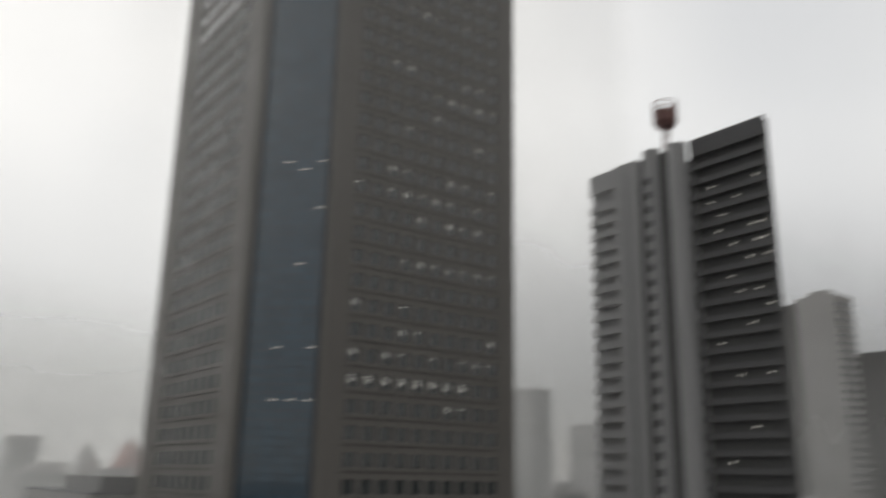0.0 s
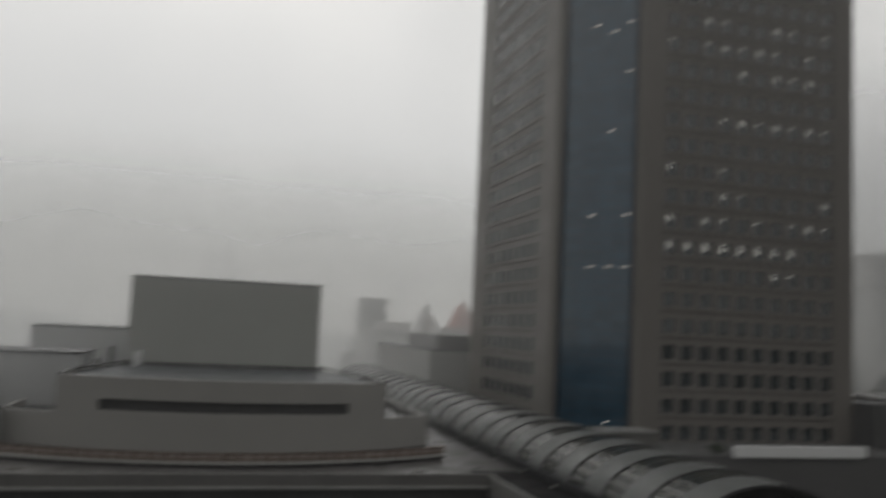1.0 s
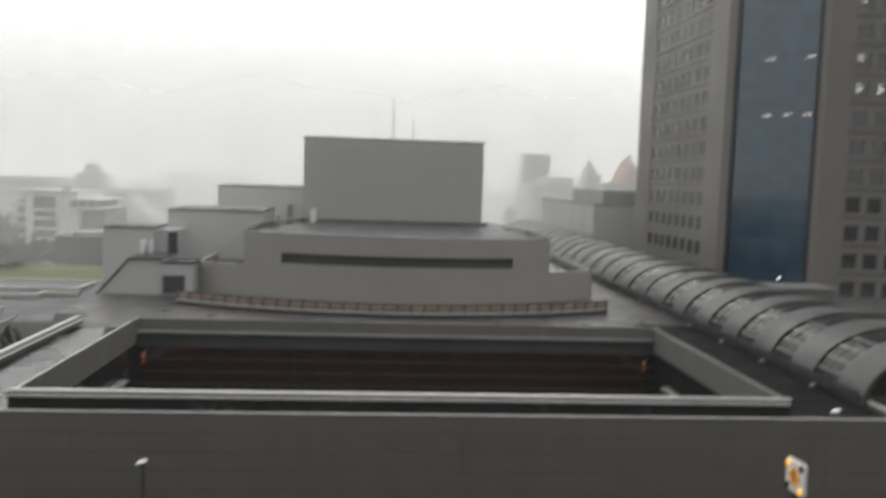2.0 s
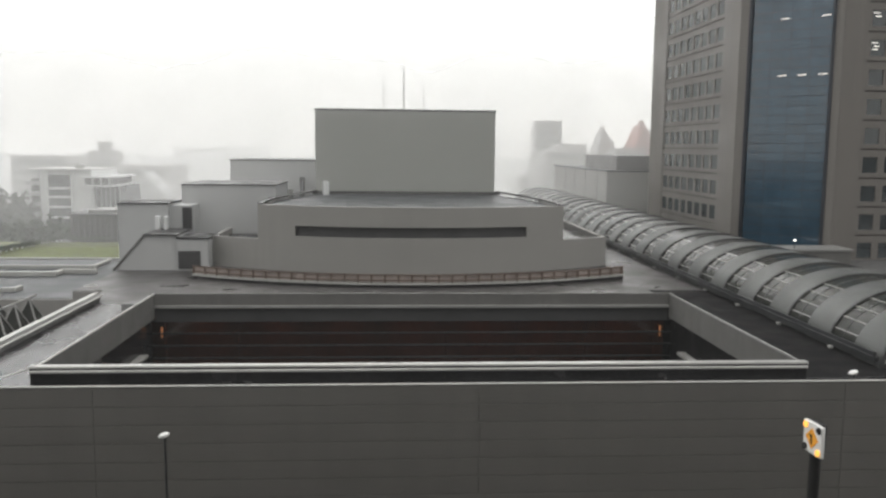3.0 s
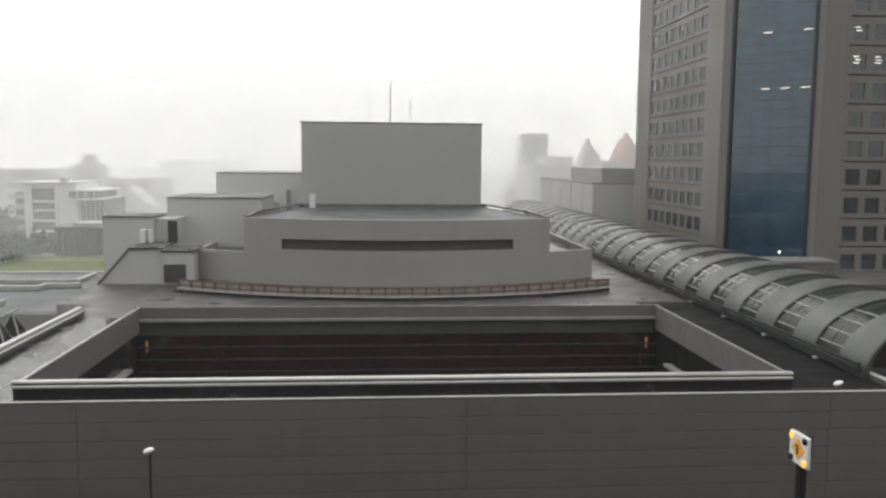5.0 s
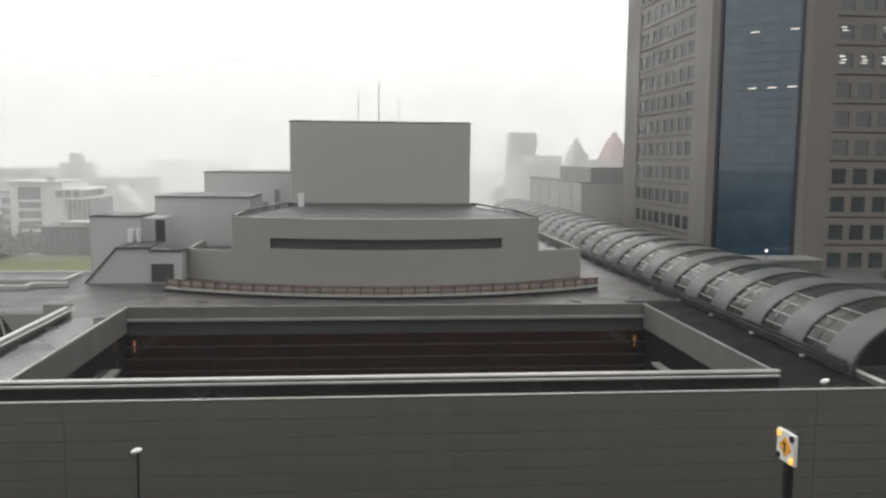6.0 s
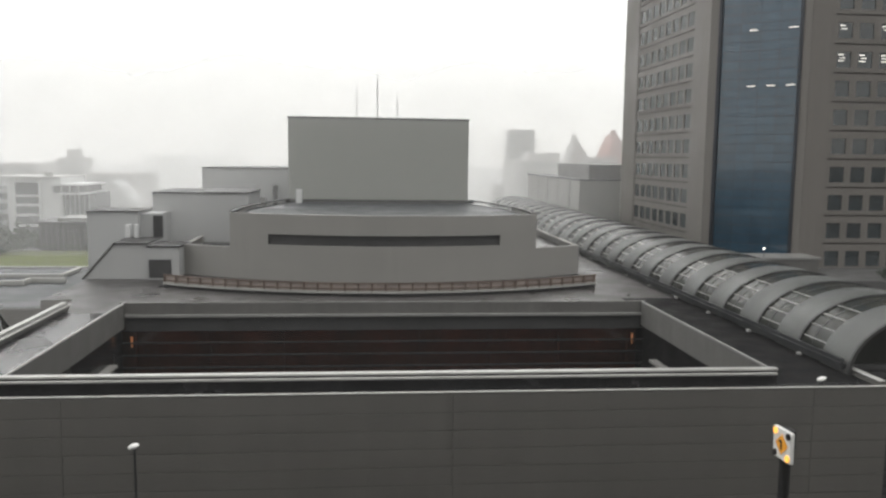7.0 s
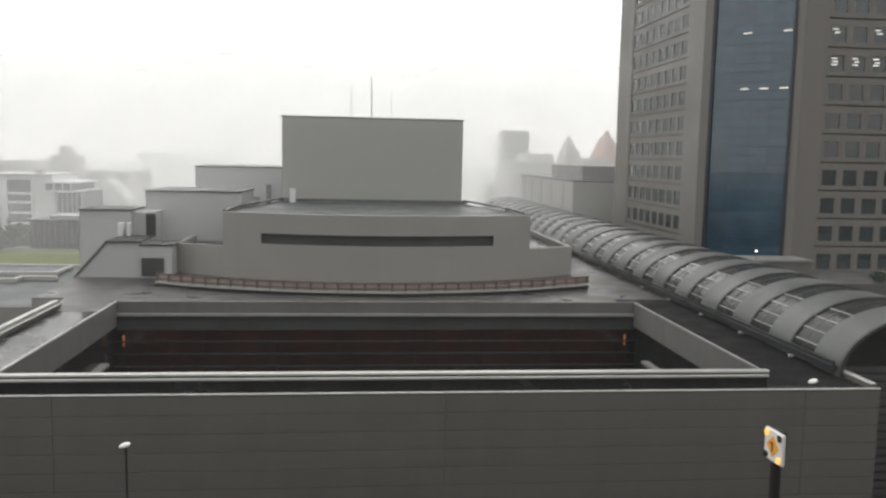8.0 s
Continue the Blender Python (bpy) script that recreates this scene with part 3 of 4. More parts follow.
boxpart("gutter", (39.7, 40.3, 45.6, VEND, 16.05, 16.6), M_STEEL, galleria, "dark steel eaves gutter")
v_lamp = unit_mesh("bracket_lamp", M_COPING, -0.16, 0.1, -0.16, 0.16, -0.08, 0.08, 0.03)
for i in range(16):
    piece("bracket_lamp", v_lamp, Matrix.Translation((27.85, 50.0 + 7.1 * i, 16.16)), galleria)
boxpart("side_wall", (39.9, 40.3, 44, VEND, 0, 16.05), M_LOUVRE, galleria)
boxpart("arcade_floor", (28.9, 39.9, 43, VEND, 0.08, 0.3), M_ROOF, galleria)

# ---- foyer behind the court's back wall: columns, transoms, tinted glass, warm lamps ----
me_col = unit_mesh("column", M_WOOD, -0.35, 0.35, -0.35, 0.35, 0, 7.0, 0.04)
for i in range(8):
    piece("column", me_col, Matrix.Translation((-18.2 + i * 5.77, RY1 + 1.0, 8.0)), theatre)
me_tr = unit_mesh("transom", M_DARK, RX0 - 1, RX1 + 1, -0.06, 0.06, -0.05, 0.05)
for z in (9.6, 10.6, 11.6, 12.6, 13.6, 14.6):
    piece("transom", me_tr, Matrix.Translation((0, RY1 + 0.42, z)), theatre)
boxpart("fascia", (RX0, RX1, RY1 + 0.2, RY1 + 0.34, 14.6, 15.74), M_LOUVRE, theatre, "dark fascia under the rim")
boxpart("foyer_glazing", (RX0 - 1, RX1 + 1, RY1 + 0.5, RY1 + 0.53, 8.0, 15.6), M_FOYER, theatre, "dark tinted foyer glass")
M_WARM = glow("warm_wall_lamp", (1.0, 0.40, 0.16), 0.03)
for x, s in ((-18.15, 1.0), (22.05, 1.0)):
    bm = bmesh.new()
    tube(bm, (x + 0.1, RY1 + 0.58, 13.2), (x + 0.1, RY1 + 0.58, 13.2 + 0.9 * s), 0.09, 0.12, 8)
    part("wall_lamp", bm, M_WARM, theatre, "warm foyer wall lamp")

for x in (-15.3, -9.6, -3.8, 1.9, 7.7, 13.5, 19.3):
    bulb = bpy.data.lights.new("foyer_bulb", 'POINT')
    bulb.energy, bulb.color, bulb.shadow_soft_size = 6.0, (1.0, 0.5, 0.36), 0.4
    new("foyer_bulb", bulb).location = (x, RY1 + 0.95, 13.4)

bm = bmesh.new()
tube(bm, (-18.75, 43.55, 16.78), (-20.6, 42.35, 16.28), 0.045, n=6)
part("stay_pipe", bm, M_COPING, theatre, "thin pale stay pipe")

# sawtooth glass skylight in the sunk yard
skylight = thing("lattice_skylight", (-32, 68, 13.4), "dark steel lattice skylight with pyramid frames", "skylight")
for j in range(4):
    for i in range(3):
        cx, cy, hw, z0, z1 = -29.2 - 2.7 * i, 60.4 + 2.7 * j, 1.3, 13.02, 16.0
        c = [(cx - hw, cy - hw, z0), (cx + hw, cy - hw, z0), (cx + hw, cy + hw, z0), (cx - hw, cy + hw, z0)]
        bm = bmesh.new()
        vs = [bm.verts.new(p) for p in c] + [bm.verts.new((cx, cy, z1))]
        for k in range(4):
            bm.faces.new((vs[k], vs[(k + 1) % 4], vs[4]))
        bm.faces.new((vs[3], vs[2], vs[1], vs[0]))
        pyr = part("pyramid_glass", bm, M_VGLASS, skylight)
        bm = bmesh.new()
        for k in range(4):
            tube(bm, c[k], (cx, cy, z1 + 0.02), 0.07, n=6)
            tube(bm, c[k], c[(k + 1) % 4], 0.07, n=6)
        part("lattice_frame", bm, M_COPING_D, pyr)
for i in range(3):
    bm = bmesh.new()
    tube(bm, (-29.2 - 2.7 * i, 59.0, 16.05), (-29.2 - 2.7 * i, 69.9, 16.05), 0.08, n=6)
    part("ridge_bar", bm, M_COPING_D, skylight)
# posts of the terrace railing
me_rib = unit_mesh("railing_post", M_RIB, -0.085, 0.085, 0.0, 0.16, 16.46, 17.2)
for i in range(35):
    x = TX_0 + 0.15 + i * 1.2
    piece("railing_post", me_rib, Matrix.Translation((x, terrace_y(x, 0.1), 0)), terrace)

# front wall: courses of metal panels with open joints
wall_ob = [o for o in theatre.children if o.name.startswith("wall")][0]
for k in range(14):
    zc = 16.1 - 0.98 * (k + 1)
    for i in range(5):
        x0, x1 = XR - 4.35 - 19.8 * i, XR - 4.35 - 19.8 * (i - 1)
        if i == 0:
            x1 = XR
        me = bpy.data.meshes.get("panel_wide") if i else bpy.data.meshes.get("panel_end")
        if me is None:
            me = unit_mesh("panel_wide" if i else "panel_end", M_PANEL, 0.008, x1 - x0 - 0.008, 0, 0.055, 0.0, 0.94, 0.012)
        piece("panel", me, Matrix.Translation((x0, YF + 0.002 + 0.006 * ((i * 7 + k * 3) % 3) / 3, zc)), wall_ob)

# slatted end wall under the vault
bm = bmesh.new()
prism(bm, [(28.95, 46.75), (39.8, 46.75), (39.8, 46.95), (28.95, 46.95)], 0.3, 16.2)
endwall = part("end_wall", bm, M_DARK, galleria, "dark slatted end wall")
me_es = unit_mesh("slat", M_LOUVRE, 29.0, 39.8, 46.6, 46.748, 0, 0.32)
for k in range(24):
    piece("slat", me_es, Matrix.Translation((0, 0, 4.0 + 0.52 * k)), endwall)
bm = bmesh.new()
arch = [(VX - (VR - 0.4) * math.cos(math.pi * i / 24), 46.75, VZ + (VR - 0.4) * math.sin(math.pi * i / 24) * VSQ) for i in range(25)]
va = [bm.verts.new(p) for p in arch]
vb = [bm.verts.new((x, y + 0.1, z)) for x, y, z in arch]
bm.faces.new(va)
bm.faces.new(list(reversed(vb)))
for i in range(25):
    j = (i + 1) % 25
    bm.faces.new((va[j], va[i], vb[i], vb[j]))
bmesh.ops.recalc_face_normals(bm, faces=list(bm.faces))
part("end_glazing", bm, M_VGLASS, galleria, "dark arched end glazing")


# ---- office tower with a chamfered glass corner ----
TZ0, TFH, TFLOORS = 9.12, 3.935, 37
TTOP = TZ0 + TFH * TFLOORS
TY, TX0, TX1, TLX, TLY0, TLY1 = 111.0, 60.8, 98.2, 50.8, 121.0, 161.5
tower = thing("office_tower", (75, 136, 0), "tall beige granite office tower with blue glass corner", "building")
# glass strip on the chamfer, between s0 and s1 metres from the front corner
CH = math.sqrt(0.5)
ch0, ch1 = 1.0, 8.9
bm = bmesh.new()
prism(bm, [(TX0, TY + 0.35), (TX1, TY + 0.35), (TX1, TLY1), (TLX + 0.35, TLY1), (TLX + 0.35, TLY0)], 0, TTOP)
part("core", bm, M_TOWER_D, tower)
WX0, WP, WW, NCOL = 64.6, 3.08, 2.12, 10


def facade(run, place, start, pitch, ww, ncol, end, wall_name):
    """Piers, spandrels and windows of one face. run: length of the face; place(u, d, z): the world point u along it, d out of the wall."""
    bm = bmesh.new()

    def slab(u0, u1, z0, z1, d0, d1):
        c = [bm.verts.new(place(u, d, z)) for z in (z0, z1) for u, d in ((u0, d0), (u1, d0), (u1, d1), (u0, d1))]
        for f in ((0, 1, 2, 3), (7, 6, 5, 4), (0, 4, 5, 1), (1, 5, 6, 2), (2, 6, 7, 3), (3, 7, 4, 0)):
            bm.faces.new([c[i] for i in f])
    slab(0, start - 0.5, 0, TTOP, -0.35, 0.12)
    slab(end + 0.5, run, 0, TTOP, -0.35, 0.12)
    for k in range(TFLOORS):
        z = TZ0 + k * TFH
        slab(start - 0.5, end + 0.5, z + 0.10, z + 0.72, -0.35, 0.0)
        slab(start - 0.5, end + 0.5, z + 2.88, z + TFH - 0.10, -0.35, 0.0)
        for i in range(ncol + 1):
            u0 = start - 0.5 if i == 0 else start + (i - 1) * pitch + ww
            u1 = end + 0.5 if i == ncol else start + i * pitch
            slab(u0, u1, z + 0.72, z + 2.88, -0.35, 0.0)
    bmesh.ops.recalc_face_normals(bm, faces=list(bm.faces))
    return part(wall_name, bm, M_TOWER, tower)


front = facade(TX1 - TX0, lambda u, d, z: (TX0 + u, TY - d, z), WX0 - TX0, WP, WW, NCOL, WX0 + 9 * WP + WW - TX0, "front_wall")
LW0, LWP, LWW, LN = 127.6 - TLY0, 3.3, 2.45, 8
side = facade(TLY1 - TLY0, lambda u, d, z: (TLX - d, TLY0 + u, z), LW0, LWP, LWW, LN, LW0 + 7 * LWP + LWW, "side_wall")
boxpart("rear_wall", (TLX, TX1, TLY1, TLY1 + 0.3, 0, TTOP), M_TOWER, tower)
boxpart("east_wall", (TX1, TX1 + 0.3, TY, TLY1, 0, TTOP), M_TOWER, tower)
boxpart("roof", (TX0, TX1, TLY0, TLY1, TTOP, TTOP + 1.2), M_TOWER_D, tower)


def chamfer(s, d, z):
    """A point s metres (in plan x and y) along the cut corner, d out of it."""
    return (TX0 - s - d * CH, TY + s - d * CH, z)


def chamfer_slab(bm, s0, s1, d0, d1, z0, z1):
    c = [bm.verts.new(chamfer(s, d, z)) for z in (z0, z1) for s, d in ((s0, d0), (s1, d0), (s1, d1), (s0, d1))]
    for f in ((0, 1, 2, 3), (7, 6, 5, 4), (0, 4, 5, 1), (1, 5, 6, 2), (2, 6, 7, 3), (3, 7, 4, 0)):
        bm.faces.new([c[i] for i in f])


def chamfer_part(name, slabs, mat, parent, label=""):
    bm = bmesh.new()
    for s in slabs:
        chamfer_slab(bm, *s)
    bmesh.ops.recalc_face_normals(bm, faces=list(bm.faces))
    return part(name, bm, mat, parent, label)


chamfer_part("corner_pier", [(-0.02, ch0 - 0.25, -0.3, 0.1, 0, TTOP), (ch1 + 0.25, 10.02, -0.3, 0.1, 0, TTOP)], M_TOWER, tower)
chamfer_part("edge_fin", [(ch0 - 0.25, ch0 + 0.05, -0.3, 0.25, 14, TTOP), (ch1 - 0.05, ch1 + 0.25, -0.3, 0.25, 14, TTOP)], M_MULL, tower, "dark metal fin beside the glass")
GN = 4
bm = bmesh.new()
gw = (ch1 - ch0 - 0.1) / GN
gh = TFH / 3
chamfer_slab(bm, 0.0, gw - 0.03, -0.25, -0.12, 0.03, gh - 0.03)
bmesh.ops.recalc_face_normals(bm, faces=list(bm.faces))
me_glass = mesh_of(bm, "pane", M_TGLASS)
glazing = chamfer_part("curtain_wall", [(ch0, ch1, -0.3, -0.2, 8, TTOP)], M_MULL, tower, "blue glass curtain wall strip")
for i in range(GN):
    for k in range(64):
        s = ch0 + 0.05 + i * gw
        piece("pane", me_glass, Matrix.Translation((-s, s, 12.5 + k * gh)), glazing)
bm = bmesh.new()
for i in range(GN):
    for k in range(64, 102):
        s = ch0 + 0.05 + i * gw
        chamfer_slab(bm, s, s + gw - 0.03, -0.25, -0.12, 12.5 + k * gh + 0.03, 12.5 + (k + 1) * gh - 0.03)
bmesh.ops.recalc_face_normals(bm, faces=list(bm.faces))
tagged(part("upper_panes", bm, M_TGLASS, glazing), kind="stuff")

w_front = unit_mesh("window", M_WGLASS, 0, WW, 0, 0.06, 0, 2.16)
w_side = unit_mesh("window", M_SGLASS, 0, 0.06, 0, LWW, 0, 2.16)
rnd = random.Random(4)
for k in range(26):
    z = TZ0 + k * TFH + 0.72
    for i in range(NCOL):
        piece("window", w_front, Matrix.Translation((WX0 + i * WP, TY + 0.16, z)), front)
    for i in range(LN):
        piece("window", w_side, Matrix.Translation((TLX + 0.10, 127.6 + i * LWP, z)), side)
bm = bmesh.new()
for k in range(26, TFLOORS):
    z = TZ0 + k * TFH + 0.72
    for i in range(NCOL):
        box(bm, WX0 + i * WP, WX0 + i * WP + WW, TY + 0.16, TY + 0.22, z, z + 2.16)
    for i in range(LN):
        box(bm, TLX + 0.10, TLX + 0.16, 127.6 + i * LWP, 127.6 + i * LWP + LWW, z, z + 2.16)
tagged(part("upper_windows", bm, M_WGLASS, tower), kind="stuff")
# lit rooms: ceiling lamps seen through the windows, floor by floor
LIT = {7: "......##..", 8: "########..", 9: "#.##.#.###", 10: "...##....#", 11: "#..#......", 13: "...#######", 15: "....#.###.",
       16: "#.#####.#.", 17: "..##..##.#", 19: "...#....#.", 20: ".....#....", 21: ".....#####", 22: "..##...##.", 25: "...###.#.."}
me_lampbar = unit_mesh("ceiling_light", M_LAMP, 0, 0.8, 0, 0.03, 0, 0.09)
for k, row in LIT.items():
    for i, c in enumerate(row):
        if c == "#":
            for dx, dz in ((0.25, 1.72), (0.5, 1.28), (0.3, 0.88))[:3 if k == 8 else 1 + (i * 5 + k) % 2]:
                piece("ceiling_light", me_lampbar, Matrix.Translation((WX0 + i * WP + dx, TY + 0.12, TZ0 + k * TFH + 0.72 + dz)), front)
bm = bmesh.new()
chamfer_slab(bm, 0, 0.85, -0.1, -0.07, 0, 0.085)
bmesh.ops.recalc_face_normals(bm, faces=list(bm.faces))
me_gl = mesh_of(bm, "ceiling_light", M_LAMP)
for i, k in ((2, 26), (0, 26), (2, 20), (1, 20), (0, 20), (2, 49), (1, 48), (0, 49), (0, 43), (1, 36)):
    s = ch0 + 0.3 + i * gw
    piece("ceiling_light", me_gl, Matrix.Translation((-s, s, 12.5 + k * gh + 0.25)), glazing)

# ---- second tower ----
apartments = thing("apartment_tower", (148, 105, 0), "grey apartment tower with rounded shafts and banded balconies", "building")
AX = 138.0
SH = (20.0, 12.5)


def leaning_block(bm, y0, y1, z0, z1, x=AX, depth=1.0):
    prism(bm, [(x, y0), (x + SH[0] * depth, y0 + SH[1] * depth), (x + SH[0] * depth, y1 + SH[1] * depth), (x, y1)], z0, z1)


bm = bmesh.new()
leaning_block(bm, 114.0, 121.0, 0, 97.5)
leaning_block(bm, 100.8, 129.6, 0, 94.0, AX + 2.0, 0.9)
part("wall", bm, M_T2, apartments)
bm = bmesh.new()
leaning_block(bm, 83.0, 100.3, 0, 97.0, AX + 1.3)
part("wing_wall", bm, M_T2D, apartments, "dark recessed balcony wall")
bm = bmesh.new()
leaning_block(bm, 83.0, 100.3, 93.6, 97.4, AX, 0.98)
leaning_block(bm, 82.7, 83.3, 0, 97.4, AX - 0.1, 0.98)
part("wing_top", bm, M_T2BAND, apartments)
bm = bmesh.new()
leaning_block(bm, 0, 17.0, 0, 1.15, 0, 0.06)
me_band = mesh_of(bm, "balcony_front", M_T2BAND)
for k in range(28):
    piece("balcony_front", me_band, Matrix.Translation((AX, 83.2, 90.6 - 3.2 * k)), apartments)


def shaft(bm, yc, r, z0, z1, x=AX + 0.6, n=14):
    prism(bm, [(x + r * math.cos(math.pi / 2 + math.pi * i / n), yc + r * math.sin(math.pi / 2 + math.pi * i / n)) for i in range(n + 1)], z0, z1)


bm = bmesh.new()
shaft(bm, 110.2, 2.2, 0, 98.2)
part("shaft", bm, M_T2, apartments, "rounded silver tile shaft")
bm = bmesh.new()
shaft(bm, 103.6, 2.3, 0, 97.6)
part("shaft", bm, M_T2, apartments, "rounded silver tile shaft")
bm = bmesh.new()
prism(bm, [(AX + 3, 121.2), (AX + 3, 129.6), (AX + 0.9, 129.4), (AX + 0.2, 128.2), (AX + 0.1, 121.2)], 92.8, 97.2)
part("wing_top", bm, M_T2, apartments)
bm = bmesh.new()
prism(bm, [(3, 121.2), (3, 129.6), (0.9, 129.4), (0.2, 128.2), (0.1, 121.2)], 0, 1.5)
me_rb = mesh_of(bm, "round_balcony", M_T2)
for k in range(28):
    piece("round_balcony", me_rb, Matrix.Translation((AX, 0, 88.2 - 3.2 * k)), apartments)
# dark boxes fill the gaps beside the shafts, shade put into their colour
boxpart("recess", (AX - 0.25, AX + 1.2, 105.95, 107.95, 0, 96.8), M_T2D, apartments, "dark filler painted as the shaded gap between the shafts")
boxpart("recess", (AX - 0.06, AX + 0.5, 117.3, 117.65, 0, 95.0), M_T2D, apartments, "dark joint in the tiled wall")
boxpart("recess", (AX - 0.08, AX + 0.6, 112.6, 113.6, 0, 96.8), M_T2D, apartments, "dark filler painted as the shaded gap between the shafts")
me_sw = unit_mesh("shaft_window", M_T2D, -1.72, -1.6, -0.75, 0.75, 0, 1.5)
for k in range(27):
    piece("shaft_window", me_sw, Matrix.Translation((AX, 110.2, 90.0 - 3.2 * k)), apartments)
me_alamp = unit_mesh("room_light", M_LAMP, 1.16, 1.26, 0, 0.5, 0, 0.3)
for yy, k in ((96.0, 2), (95.2, 5), (87.5, 5), (90.5, 3), (85.2, 6), (86.6, 6), (91.0, 9), (84.9, 10), (89.0, 11), (96.0, 12), (92.4, 14), (86.0, 14), (90.0, 17), (95.5, 19), (96.5, 3), (94.0, 4), (86.0, 2), (85.5, 5), (92.0, 6), (84.8, 7), (88.5, 7), (93.0, 8), (87.0, 9)):
    piece("room_light", me_alamp, Matrix.Translation((AX, yy, 92.6 - 3.2 * k)), apartments)
tank = thing("tower_beacon", (141, 106, 97), "rust-red drum on a lattice mast on the tower roof", "antenna")
TBX, TBY = 141.0, 108.2
bm = bmesh.new()
for dx, dy in ((-0.5, -0.5), (0.5, -0.5), (0.5, 0.5), (-0.5, 0.5)):
    tube(bm, (TBX + dx, TBY + dy, 94), (TBX + dx, TBY + dy, 104.2), 0.14, n=6)
for z in range(94, 104, 2):
    tube(bm, (TBX - 0.5, TBY - 0.5, z), (TBX + 0.5, TBY + 0.5, z + 2), 0.08, n=5)
    tube(bm, (TBX + 0.5, TBY - 0.5, z), (TBX - 0.5, TBY + 0.5, z + 2), 0.08, n=5)
part("mast", bm, M_RED, tank)
bm = bmesh.new()
tube(bm, (TBX, TBY, 104.0), (TBX, TBY, 105.2), 1.9, 2.6, 18)
tube(bm, (TBX, TBY, 105.2), (TBX, TBY, 107.6), 2.6, n=18)
part("drum", bm, M_RED, tank)
bm = bmesh.new()
for z in (108.4, 109.8):
    for i in range(18):
        a, b = 2 * math.pi * i / 18, 2 * math.pi * (i + 1) / 18
        tube(bm, (TBX + 2.6 * math.cos(a), TBY + 2.6 * math.sin(a), z), (TBX + 2.6 * math.cos(b), TBY + 2.6 * math.sin(b), z), 0.1, n=5)
for i in range(18):
    a = 2 * math.pi * i / 18
    tube(bm, (TBX + 2.6 * math.cos(a), TBY + 2.6 * math.sin(a), 107.6), (TBX + 2.6 * math.cos(a), TBY + 2.6 * math.sin(a), 109.9), 0.08, n=5)
part("railing", bm, M_RED, tank)

# ---- podiums round the towers ----
pod = thing("tower_podium", (90, 105, 0), "low grey podium with white parapet beside the tower", "building")
boxpart("wall", (47, 98, 98, 110.6, 0, 13.6), M_T2D, pod)
boxpart("parapet", (68, 89, 97.6, 98.2, 13.4, 14.9), M_WHITE, pod, "white parapet", bevel=0.04)
boxpart("entrance_block", (50.5, 61.0, 106, 110.8, 13.6, 15.35), M_CONC_D, pod)
boxpart("entrance_roof", (50.3, 61.3, 105.8, 110.9, 15.35, 15.6), M_COPING_D, pod)
boxpart("dark_block", (98.4, 103.5, 106, 116, 0, 20.2), M_T2D, pod)
annex = thing("annex_hall", (150, 100, 0), "long low annex with flat pale roof edge", "building")
boxpart("wall", (106, 230, 98, 128, 0, 19.2), M_T2D, annex)
boxpart("roof_edge", (105.5, 231, 97.5, 128.5, 19.2, 20.6), M_CONC_D, annex)
boxpart("canopy", (104, 190, 92, 97.3, 16.6, 17.2), M_LOUVRE, annex)
lamp = thing("globe_lamp", (57, 107, 16), "small white lit globe lamp on the entrance roof", "lamp")
bm = bmesh.new()
bmesh.ops.create_icosphere(bm, subdivisions=2, radius=0.15, matrix=Matrix.Translation((53.4, 106.4, 16.75)))
part("globe", bm, glow("white_globe", (1, 1, 0.96), 1.0), lamp)
bm = bmesh.new()
tube(bm, (53.4, 106.4, 15.6), (53.4, 106.4, 16.6), 0.05, n=6)
part("stem", bm, M_STEEL, lamp)

# ---- low block beyond the vault ----
rearhall = thing("rear_hall", (40, 180, 0), "low grey hall behind the arcade in the mist", "building")
boxpart("wall", (44.6, 64, 170, 225, 0, 23.9), M_CONC, rearhall)
boxpart("roof_edge", (44.4, 64.2, 169.8, 225.2, 23.9, 24.2), M_LOUVRE, rearhall)
boxpart("plant_room", (47.0, 63.8, 172, 200, 24.2, 27.2), M_CONC_D, rearhall, "dark grey rooftop plant room")
for k in range(4):
    boxpart("facade_joint", (44.52, 44.6, 178.0 + 11 * k, 178.25 + 11 * k, 0, 23.9), M_CONC_D, rearhall)

# ---- white office house by the garden ----
whitehouse = thing("white_house", (-66, 186, 0), "white four-storey house with dark window bands", "building")
boxpart("wall", (-73.3, -62.8, 180, 196, 0, 23.0), M_WHITE, whitehouse)
boxpart("roof_edge", (-75.6, -62.5, 179.4, 196.4, 23.0, 23.28), M_COPING, whitehouse)
boxpart("roof_plant", (-67.4, -66.2, 184, 186, 23.3, 24.2), M_COPING_D, whitehouse, "small grey roof unit")
boxpart("window_bay", (-71.6, -66.9, 179.9, 180.0, 0, 22.1), M_T2D, whitehouse, "dark recessed window bay")
for z0, z1 in ((19.55, 21.9), (17.7, 18.95), (15.6, 17.1), (13.4, 15.0), (10.9, 12.6), (8.4, 10.1)):
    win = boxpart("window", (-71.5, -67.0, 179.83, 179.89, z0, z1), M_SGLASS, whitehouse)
    boxpart("sill", (-71.8, -66.7, 179.3, 179.88, z0 - 0.5, z0 - 0.06), M_WHITE, win)
for x0, x1 in ((-72.1, -71.62), (-66.88, -66.5)):
    boxpart("bay_frame", (x0, x1, 179.4, 180.0, 0, 22.4), M_WHITE, whitehouse)
for k in range(5):
    boxpart("side_balcony", (-76.4, -73.32, 180.5, 186, 11.0 + 2.2 * k, 11.9 + 2.2 * k), M_PALE, whitehouse)
